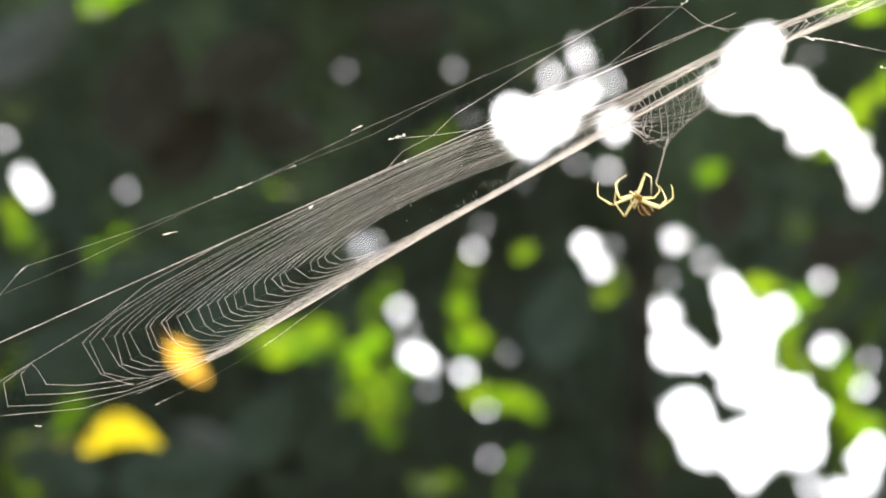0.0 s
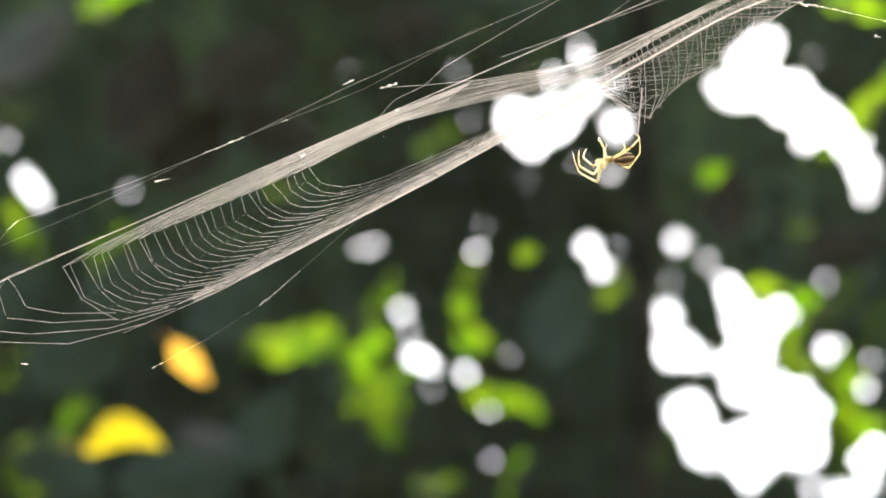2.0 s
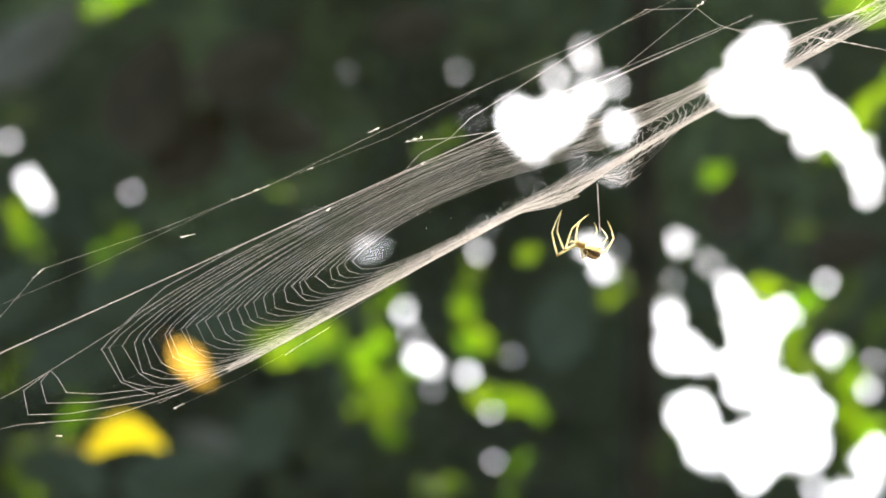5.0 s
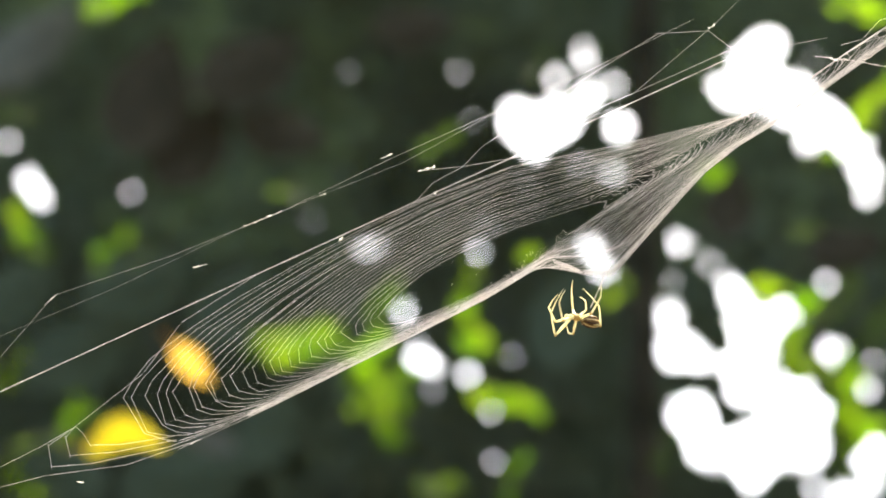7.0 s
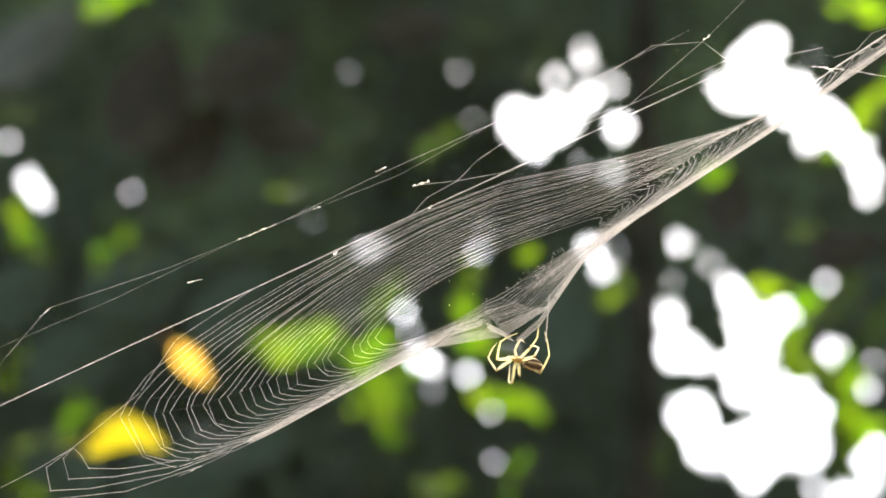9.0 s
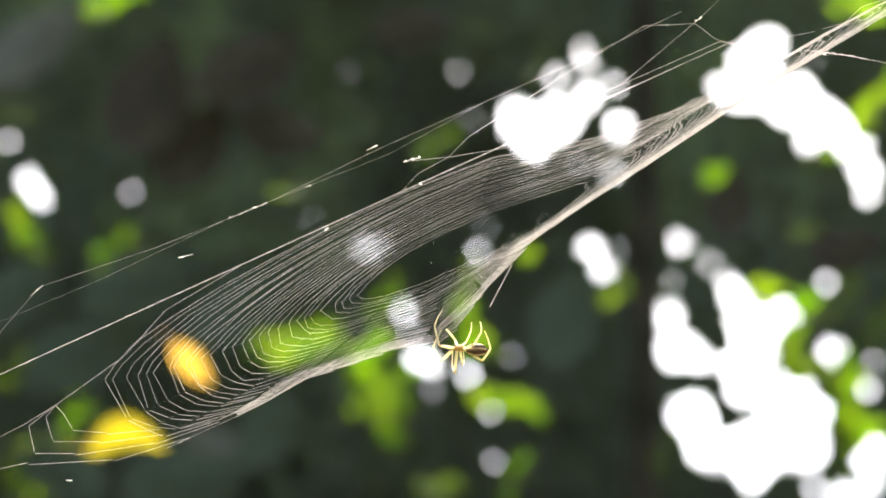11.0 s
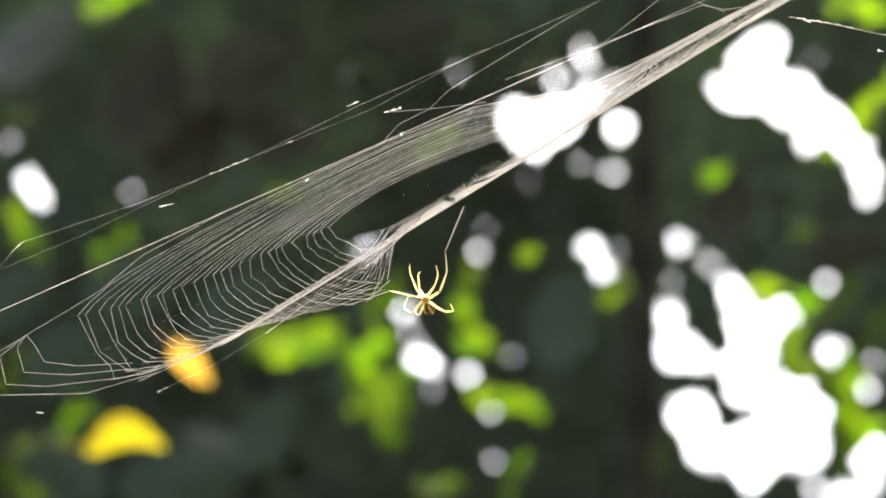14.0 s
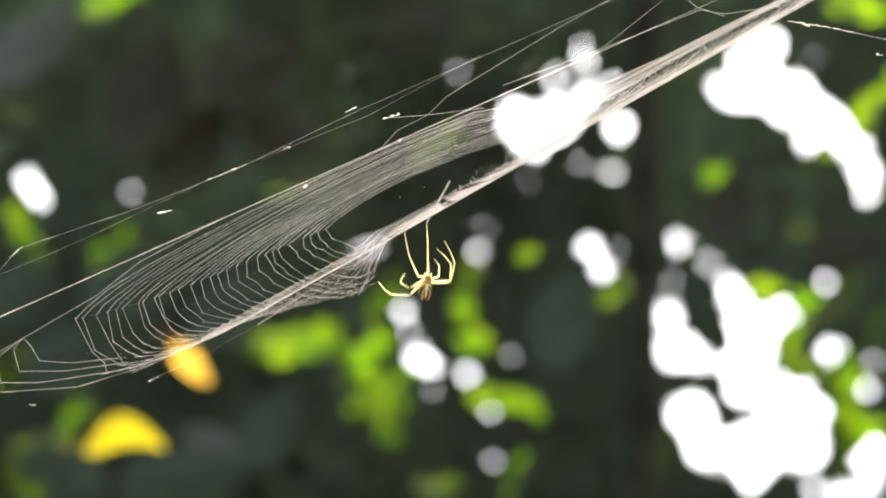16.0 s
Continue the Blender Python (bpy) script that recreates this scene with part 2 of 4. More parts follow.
def trunk(x0, y0, x1, y1, d, r0, r1):
    rng = random.Random(int(x0))
    pts = [spot(x0 + (x1 - x0) * k / 14 + rng.uniform(-6, 6), y0 + (y1 - y0) * k / 14, d) for k in range(15)]
    radii = [(r0 + (r1 - r0) * k / 14) * rng.uniform(0.93, 1.07) * UNIT * d for k in range(15)]
    tree = tagged(new("tree"), "slim dark brown tree trunk standing in deep shade", "tree")
    part("trunk", smooth(mesh_of("trunk", *tube(pts, radii, 12))), bark, tree)
    k = 9
    q = pts[k]
    limb = [q, q + (spot(x0 + 120, y0, d) - spot(x0, y0, d)) * 0.5 + Vector((0, 0, 0.1)), q + (spot(x0 + 260, y0, d) - spot(x0, y0, d)) + Vector((0, 0, 0.3))]
    part("limb", smooth(mesh_of("limb", *tube(limb, [radii[k] * 0.4, radii[k] * 0.3, radii[k] * 0.15], 8))), bark, tree)
    return tree


trunk(1120, 6500, 1140, -700, 4.75, 34, 26)


# ---- single leaves that catch the sun ----
def leaf_mesh(name, length, width, bend, curl=0.0):
    """A pointed leaf with a raised midrib, along x, facing z."""
    n, m = 12, 6
    verts, faces = [], []
    for i in range(n + 1):
        k = i / n
        half = width / 2 * (math.sin(math.pi * min(k ** 0.8, 1)) ** 0.8 if 0 < k < 1 else 0.02)
        for j in range(m + 1):
            v = 2 * j / m - 1
            x, y = (k - 0.5) * length, v * half + curl * length * (math.sin(math.pi * k) - 0.5)
            verts.append((x, y, -bend * length * (2 * k - 1) ** 2 + 0.12 * half * abs(v) + 0.02 * width * math.sin(k * 40)))
    for i in range(n):
        for j in range(m):
            k = i * (m + 1) + j
            faces.append((k, k + m + 1, k + m + 2, k + 1))
    return smooth(mesh_of(name, verts, faces))


LEAF = {"a": leaf_mesh("leaf", 1, 0.62, 0.05), "b": leaf_mesh("leaf", 1, 0.45, 0.08), "c": leaf_mesh("leaf", 1, 0.42, 0.04, -0.27)}
ahead = REST.to_3x3() @ Vector((0, 0, -1))


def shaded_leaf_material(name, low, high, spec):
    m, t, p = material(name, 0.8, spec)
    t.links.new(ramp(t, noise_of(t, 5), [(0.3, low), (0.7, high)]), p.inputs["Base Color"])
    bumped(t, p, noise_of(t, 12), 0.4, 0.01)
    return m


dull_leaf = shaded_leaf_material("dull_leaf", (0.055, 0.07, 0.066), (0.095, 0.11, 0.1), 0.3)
# teal haze of the lighter background, put into a leaf colour
haze_leaf = shaded_leaf_material("haze_leaf", (0.034, 0.054, 0.041), (0.06, 0.088, 0.067), 0.06)
# shade of the darker background patches, put into a leaf colour
dark_patch_leaf = shaded_leaf_material("dark_patch_leaf", (0.024, 0.024, 0.018), (0.044, 0.042, 0.032), 0.02)


def leaf_place(x, y, length, angle, bright, d):
    """The pose of a leaf whose blade stands so to the sun that it glows more or less."""
    side = to_sun.cross(ahead).normalized()
    start = math.acos(max(-1, min(1, to_sun.dot(ahead))))
    normal = Matrix.Rotation(math.acos(bright) - start, 3, side) @ ahead
    axis = REST.to_3x3() @ Vector((math.cos(radians(angle)), math.sin(radians(angle)), 0))
    axis = (axis - normal * axis.dot(normal)).normalized()
    m = Matrix((axis, normal.cross(axis), normal)).transposed().to_4x4()
    return Matrix.Translation(spot(x, y, d)) @ m @ Matrix.Scale(length * UNIT * d, 4)


def stalk(parent, m, mat):
    ob = part("stalk", smooth(mesh_of("stalk", *tube([(-0.78, 0.05, 0.02), (-0.62, 0.01, 0), (-0.48, 0, -0.02), (0.3, 0, 0.0)], [0.022, 0.018, 0.016, 0.006], 6))), mat, parent)
    ob.matrix_basis = m


def sun_leaf(x, y, length, angle, bright, d, form, mat, label, group):
    leaf = tagged(new("leaf"), label, "leaf", group)
    leaf.matrix_world = Matrix.Translation(spot(x, y, d))
    m = Matrix.Translation(-spot(x, y, d)) @ leaf_place(x, y, length, angle, bright, d)
    blade = part("blade", LEAF[form].copy(), mat, leaf)
    blade.matrix_basis = m
    stalk(leaf, m, mat)
    return leaf


TWIG_RNG = random.Random(17)


def twig(x, y, length, angle, bright, d):
    """A twig with a few small leaves that overlap."""
    rng = TWIG_RNG
    thing = tagged(new("leafy_twig"), "blurred bright green leaves on a twig lit through by the sun" if bright > 0.55 else "blurred olive green leaves on a twig in half shade",
                   "twig", "twigs with sunlit leaves")
    base = spot(x, y, d)
    thing.matrix_world = Matrix.Translation(base)
    ca, sa = math.cos(radians(angle)), math.sin(radians(angle))
    n = max(3, round(length / 20))
    for i in range(n):
        u, v = (i / (n - 1) - 0.5) * length * 0.72 + rng.uniform(-8, 8), rng.uniform(-0.22, 0.22) * length * 0.7
        me = LEAF["ab"[i % 2]].copy()
        ob = part("leaf", me, green_leaf, thing)
        lx, ly = x + u * ca + v * sa, y - u * sa + v * ca
        ob.matrix_basis = Matrix.Translation(-base) @ leaf_place(lx, ly, rng.uniform(0.34, 0.62) * min(length, 110), angle + rng.uniform(-70, 70), max(0.08, min(0.97, bright * rng.uniform(0.6 if bright > 0.82 else 0.12, 1.15))), d + rng.uniform(-0.08, 0.08))
    ends = [spot(x - ca * length * 0.7, y + sa * length * 0.7 - 10, d), spot(x, y, d), spot(x + ca * length * 0.4, y - sa * length * 0.4, d)]
    part("stem", smooth(mesh_of("stem", *tube([p - base for p in ends], [0.002, 0.0016, 0.0008], 6))), bark, thing)


# x, y, length, angle, how squarely it meets the sun
LEAVES_A = [(535, 606, 120, 12, 0.8), (570, 598, 80, 40, 0.85), (618, 640, 80, -50, 0.75), (660, 640, 120, 70, 0.9), (680, 745, 110, -75, 0.75), (682, 532, 90, 65, 0.8),
            (828, 545, 165, 100, 0.8), (862, 612, 80, -30, 0.75), (905, 700, 110, -12, 0.85), (702, 690, 90, 80, 0.75), (650, 705, 90, 50, 0.7)]
LEAVES_B = [(205, 4, 100, 10, 0.55), (200, 440, 90, 40, 0.65), (1552, 185, 120, 60, 0.9), (1532, 10, 110, 0, 0.9), (1408, 625, 130, 75, 0.9),
            (1500, 715, 190, -75, 0.9), (1480, 535, 100, 40, 0.65), (1385, 525, 100, 0, 0.85), (1492, 800, 110, 85, 0.8), (915, 848, 80, 60, 0.45), (790, 866, 85, 10, 0.55)]
LEAVES_C = [(25, 200, 80, 10, 0.2), (45, 410, 110, -60, 0.6), (40, 862, 100, -50, 0.75), (50, 790, 65, 30, 0.4), (130, 740, 100, 60, 0.45), (770, 250, 80, 40, 0.22),
            (505, 340, 55, 20, 0.35), (1420, 402, 60, 20, 0.3), (1092, 512, 70, 70, 0.5), (1180, 795, 60, 40, 0.45), (950, 118, 50, 70, 0.2), (20, 640, 90, 60, 0.55),
            (255, 445, 60, 30, 0.3)]
LEAVES_D = [(1455, 272, 60, 30, 0.6), (1440, 650, 70, -40, 0.6), (1545, 580, 80, 60, 0.6), (460, 600, 70, 40, 0.5)]
for i, row in enumerate(LEAVES_A + LEAVES_B + LEAVES_C + LEAVES_D):
    twig(*row, 3.3 if row[1] < 320 and row[4] > 0.5 else 3.7 + 0.5 * ((i * 7) % 5) / 5)
sun_leaf(340, 645, 100, -48, 0.68, 3.05, "b", orange_leaf, "blurred orange yellow leaf hanging behind the web", "fading leaves")
sun_leaf(222, 780, 146, 4, 0.52, 3.05, "c", yellow_leaf, "blurred curved bright yellow leaf behind the web", "fading leaves")

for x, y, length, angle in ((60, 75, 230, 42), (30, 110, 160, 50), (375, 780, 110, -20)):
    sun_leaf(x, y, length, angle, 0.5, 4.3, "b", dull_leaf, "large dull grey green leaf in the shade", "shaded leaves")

# added leaves: the woods' darker patches are put into their colour
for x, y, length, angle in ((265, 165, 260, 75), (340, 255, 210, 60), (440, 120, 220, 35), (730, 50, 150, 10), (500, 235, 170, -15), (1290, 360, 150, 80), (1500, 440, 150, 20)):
    sun_leaf(x, y, length, angle, 0.35, 4.45, "a", dark_patch_leaf, "large dark brown leaf added to darken a patch of the woods", "withered leaves")
# added leaves whose colour brings hazy, lighter patches into the background
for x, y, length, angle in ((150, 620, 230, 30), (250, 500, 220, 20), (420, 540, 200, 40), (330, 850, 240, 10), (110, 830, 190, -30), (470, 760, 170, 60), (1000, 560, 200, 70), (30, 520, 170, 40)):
    sun_leaf(x, y, length, angle, 0.5, 4.5, "a", haze_leaf, "broad bluish green leaf added to lighten the woods like haze", "broad shaded leaves")

for x, y, length in ((934, 449, 44), (1264, 307, 60)):
    sun_leaf(x, y, length, 30, 0.5, 3.2, "a", green_leaf, "small blurred green leaf lit through by the sun", "single sunlit leaves")

swinging_leaves = []
for x, y in ((616, 128), (1462, 500), (15, 250), (231, 341)):
    swinging_leaves.append(sun_leaf(x, y, 26, 20, 0.5, 4.8, "a", shade_leaf, "small dark green leaf swinging across a gap in the woods", "swinging leaves"))

# ---- the orb web: threads between an upper and a lower edge, swaying and folding in the wind ----
# t, place of its upper bead in the picture
SWING = [(0, 717, 285), (0.5, 747, 306), (1, 725, 263), (1.5, 706, 219), (2, 703, 194), (2.5, 706, 213), (3, 721, 231), (3.5, 737, 253), (4, 736, 260),
         (6.5, 771, 336), (7, 771, 341), (7.5, 774, 360), (8, 768, 364), (8.5, 766, 369), (9, 761, 367), (11.5, 740, 308), (12, 734, 290), (12.5, 729, 272),
         (13, 720, 266), (13.5, 714, 251), (14, 711, 237), (14.5, 711, 241), (15, 714, 255), (15.5, 726, 281), (16, 708, 248)]
# t, how far the lower edge lies below the upper thread: far right, at the bead, far left; then how far the bows' crests do
SAG = [(0, 80, 133, 182), (0.5, 140, 162, 184), (1, 120, 161, 179), (1.5, 120, 168, 180), (2, 80, 140, 170), (2.5, 95, 150, 186), (3, 118, 165, 200), (3.5, 120, 165, 205),
       (4, 118, 156, 194), (6.5, 120, 192, 213), (7, 139, 209, 224), (7.5, 142, 213, 230), (8, 140, 213, 230), (8.5, 138, 212, 234), (9, 133, 218, 246), (11.5, 98, 195, 240),
       (12, 116, 211, 252), (12.5, 92, 165, 228), (13, 70, 152, 230), (13.5, 76, 150, 214), (14, 74, 155, 213), (14.5, 70, 136, 193), (15, 48, 108, 127), (15.5, 128, 170, 216), (16, 84, 145, 185)]
CREST = [(0, 95), (0.5, 120), (1, 65), (1.5, 56), (2, 32), (2.5, 65), (3, 91), (3.5, 108), (4, 95), (6.5, 143), (7, 156), (7.5, 160), (8, 160), (8.5, 158), (9, 167),
         (11.5, 125), (12, 122), (12.5, 118), (13, 104), (13.5, 102), (14, 98), (14.5, 82), (15, 60), (15.5, 136), (16, 90)]
# t, place along the web of the part that the spider pulls down, and how far; its reach to both sides; how taut the edge goes with it
PULL = [(0, -419, 92), (0.5, -428, 150), (1, -428, 105), (1.5, -398, 108), (2, -381, 110), (2.5, -377, 98), (3, -340, 115), (3.5, -346, 130), (4, -318, 100),
        (6.5, -205, 84), (7, -205, 88), (7.5, -182, 95), (8, -106, 102), (8.5, -104, 100), (9, -49, 86), (11.5, 80, 80), (12, 92, 76), (12.5, 60, 80),
        (13, 140, 104), (13.5, 90, 78), (14, 140, 92), (14.5, 144, 122), (15, 133, 60), (15.5, 160, 138), (16, 152, 76)]
REACH = [(0, 45, 330), (0.5, 45, 380), (1, 45, 260), (1.5, 45, 380), (2, 45, 600), (2.5, 45, 600), (3, 45, 460), (3.5, 45, 540), (4, 60, 260), (6.5, 75, 260), (7, 70, 280), (7.5, 65, 240),
         (8, 80, 240), (8.5, 90, 240), (9, 60, 190), (11.5, 250, 150), (12, 320, 80), (12.5, 420, 45), (13, 300, 60), (13.5, 320, 40), (14.5, 310, 40), (15, 280, 40), (15.5, 420, 40), (16, 300, 40)]
TAUT = [(0, 0), (4, 0), (6.5, 1.0), (9, 1.0), (11.5, 1.0), (12, 0.9), (12.5, 0.0), (13.5, 0), (16, 0)]
TIMES = [r[0] for r in SWING]
# t, how far the lower edge lies below the upper thread at the far tip; how far the sheet is pinched together before it
FAR = [(0, 92, 0), (0.5, 142, 0), (1, 100, 0), (1.5, 105, 0), (2, 92, 0), (3, 110, 0), (4, 106, 0), (6.5, 84, 1), (9, 80, 1), (11.5, 66, 0.5), (12, 66, 0.1),
       (12.5, 58, 0), (13, 40, 0), (14, 42, 0), (14.5, 40, 0.1), (15, 30, 0.7), (15.5, 98, 0), (16, 58, 0)]
# t, how far the lower half is folded over the edge, so that its threads hang straight down
FOLD = [(0, 0), (12, 0), (12.5, 0.4), (13, 0.6), (13.5, 0.75), (14.5, 0.8), (16, 0.8)]
HUB, LEFT, RIGHT, DEPTH = -10.0, 680.0, 905.0, 0.026
MM = UNIT * NEAR                     # one unit of the picture at the web


def upper_edge(t):
    """The bead's place and the directions along and across the web, in the picture."""
    bx, by = track(SWING, t)
    a = math.atan(0.4575 + (by - 341) * 0.00016)
    return bx, by, (-math.cos(a), math.sin(a)), (math.sin(a), math.cos(a))


def on_web(s, w, v, t):
    """The place of a point of the web: s along it, w below its upper thread, v nearer."""
    bx, by, e, n = upper_edge(t)
    return spot_at(bx + s * e[0] + w * n[0], by + s * e[1] + w * n[1], NEAR - DEPTH * v, t)


def span(s, pairs):
    if s <= pairs[0][0]:
        return pairs[0][1]
    for (a, p), (b, q) in zip(pairs, pairs[1:]):
        if s <= b:
            return p + (q - p) * (s - a) / (b - a)
    return pairs[-1][1]


def edge(s, t):
    """How far below the upper thread the lower edge lies."""
    r, m, l = track(SAG, t)
    return span(s, ((-900, track(FAR, t)[0]), (-600, r), (0, m), (430, l), (600, l)))


def sheet(s, v, t):
    """How far below the upper thread the sheet lies."""
    c, pull = track(PULL, t)
    line = edge(s, t)
    axis = track(CREST, t)[0] * span(s, ((200, 1.03), (400, 1.0), (660, 0.88)))
    if s < 0:
        k = min(1.0, -s / 350)
        axis += (line * span(s, ((-520, 0.74), (-350, 0.8))) - axis) * k
    pinch = track(FAR, t)[1]
    band, neck = span(s, ((-900, 0.5), (-400, 0.53), (-330, 0.48), (-190, 0.12), (-110, 0.0))), span(s, ((-880, 0.6), (-720, 0.72), (-610, 0.86), (-532, 0.63), (-340, 0.32), (-100, 0.0)))
    top = line * (band + (neck - band) * pinch)
    if v <= 0:
        return axis + (top - axis) * abs(v)
    k = abs(s - c) / track(REACH, t)[0 if s > c else 1]
    taut = track(TAUT, t)[0]
    flat = 1 - (1 - v) ** (2.5 - 1.3 * taut * max(0.0, min(1.0, 1.4 - k)))
    near = max(0.0, min(1.0, (c + 100) / 150))
    fold = 1 - abs(2 * max(0.0, min(1.0, (v - 0.02 - 0.2 * near) / (0.5 + 0.08 * near))) - 1)
    return axis + (line - axis) * flat + pull * max(0.0, 1 - k) ** 1.1 * ((1 - taut) * fold + taut * max(0.0, (v - 0.28) / 0.72))


RNG = random.Random(21)
UPPER = [8, 18, 29, 41, 53, 65, 77, 88, 99, 110, 122, 134, 146, 157, 166, 173]
LOWER = [8, 17, 27, 39, 53, 62, 71, 80, 90, 97, 104, 111, 118, 125, 132, 139, 146, 153, 160, 167, 174]
SPREAD = LOWER + [180] + [360 - a for a in reversed(UPPER)]
RINGS, SPOKES = 28, len(SPREAD)
SHIFT = [RNG.gauss(0, 0.005) for _ in range(RINGS)]
THICK = [RNG.choice((0.28, 0.34, 0.4, 0.5)) for _ in range(RINGS)]
WOBBLE = [[RNG.gauss(0, (0.013 if ring > 24 else 0.004) if a < 35 else 0.005 if 150 <= a <= 200 else 0.0035) for a in SPREAD] for ring in range(RINGS)]
TURN = [radians(a + RNG.uniform(-1.0, 1.0)) for a in SPREAD]


def knot(ring, spoke, t):
    """Where a turn of the spiral crosses a radius; the turns between (ring + 0.5) are those of the tighter far side."""
    spoke %= SPOKES
    whole = int(ring)
    rho = 0.27 + 0.73 * (ring + 0.5) / RINGS + SHIFT[whole] + WOBBLE[(whole * 5 + 3) % RINGS if ring > whole else whole][spoke]
    return disc(rho, TURN[spoke], t)


def disc(rho, turn, t):
    c, s = math.cos(turn), math.sin(turn)
    if 0 < turn < math.pi:
        hung = math.cos(0.58 * turn) if turn < math.pi / 2 else 0.613 - 1.613 * math.sin(turn - math.pi / 2)
        c += (hung - c) * track(FOLD, t)[0]
    along = HUB + rho * c * (LEFT if c > 0 else RIGHT)
    v = min(max(rho * s, 0.0), 1.0) ** 0.87 if s > 0 else -min(rho, 1.0) * abs(s) ** (1.45 - 0.8 * max(0.0, (rho - 0.75) / 0.25) if c > 0 else 0.9)
    return on_web(along, sheet(along, v, t), min(rho, 1.0) * s, t)


def web_pose(t):
    bx, by, e, n = upper_edge(t)
    r = REST.to_3x3()
    x = r @ Vector((e[0], -e[1], 0))
    y = r @ Vector((n[0], -n[1], 0))
    return Matrix.Translation(spot_at(bx, by, NEAR, t)) @ Matrix((x, y, x.cross(y))).transposed().to_4x4()


POSES = {t: web_pose(t) for t in TIMES}
BACK = {t: m.inverted() for t, m in POSES.items()}
web = tagged(new("orb_web"), "pale silken orb web swaying and folding in the wind", "spider web")
web.matrix_world = POSES[0]
FLEX = []                            # parts of the web and the rows that bend it


def frame_of(a, b):
    """A pose for a thread from a to b, along x."""
    x = (b - a).normalized()
    y = Vector((0, 0, 1))
    y = (y - x * y.dot(x)).normalized()
    return Matrix.Translation((a + b) / 2) @ Matrix((x, y, x.cross(y))).transposed().to_4x4()


def flexing(name, places, radius, sides=6, mat=None, label="", knobs=0, until=16.0):
    """A rigid piece of thread that follows the web; places(t) gives its ends."""
    rows, local = [], None
    for t in TIMES:
        pts = [BACK[t] @ p for p in places(t)]
        m = frame_of(*pts)
        rows.append((t, m))
        inv = m.inverted()
        own = [inv @ p for p in pts]
        if t <= until:               # the span of time that sets its length
            local = own if local is None else [p + q for p, q in zip(local, own)]
    local = [p / sum(t <= until for t in TIMES) for p in local]
    verts, faces = [], []
    if knobs:
        steps = [local[0].lerp(local[1], k / knobs) + Vector((0, RNG.uniform(-1, 1), RNG.uniform(-1, 1))) * radius * 0.6 for k in range(knobs + 1)]
        verts, faces = tube(steps, [radius * RNG.choice((0.25, 0.4, 0.8, 1.2)) for _ in steps], 6)
    else:
        prism(verts, faces, local[0], local[1], radius, sides)
    ob = part(name, smooth(mesh_of(name, verts, faces)), mat or silk, web, label)
    FLEX.append((ob, rows))
    return ob


def spiral():
    """The turns of the spiral, thread by thread from radius to radius."""
    for k in range(SPOKES):
        a = SPREAD[k]
        name = "bow_thread" if a < 50 or a > 305 else "rung_thread" if 150 <= a <= 200 else "spiral_thread"
        thick = 0.85 if name == "rung_thread" else 0.56 if 104 <= a < 255 else 0.8
        turns = list(range(RINGS)) + ([r + 0.5 for r in range(2, RINGS)] if 104 <= a <= 210 else [])
        for r in turns:
            size = max(0.36, 0.85 * THICK[int(r)]) if name == "bow_thread" else thick * THICK[int(r)]
            flexing(name, lambda t, r=r, k=k: [knot(r, k, t), knot(r, k + 1, t)], size * MM, until=4.0 if 110 <= a < 175 else 16.0)


def radii():
    stops = (0.29, 0.45, 0.62, 0.82, 1.0)
    for k in range(SPOKES):
        for r0, r1 in zip(stops, stops[1:]):
            flexing("radius_thread", lambda t, k=k, r0=r0, r1=r1: [disc(r0, TURN[k], t), disc(r1, TURN[k], t)], (0.2 if 53 < SPREAD[k] < 180 else 0.05) * MM, 4, until=4.0 if 110 <= SPREAD[k] < 175 else 16.0)


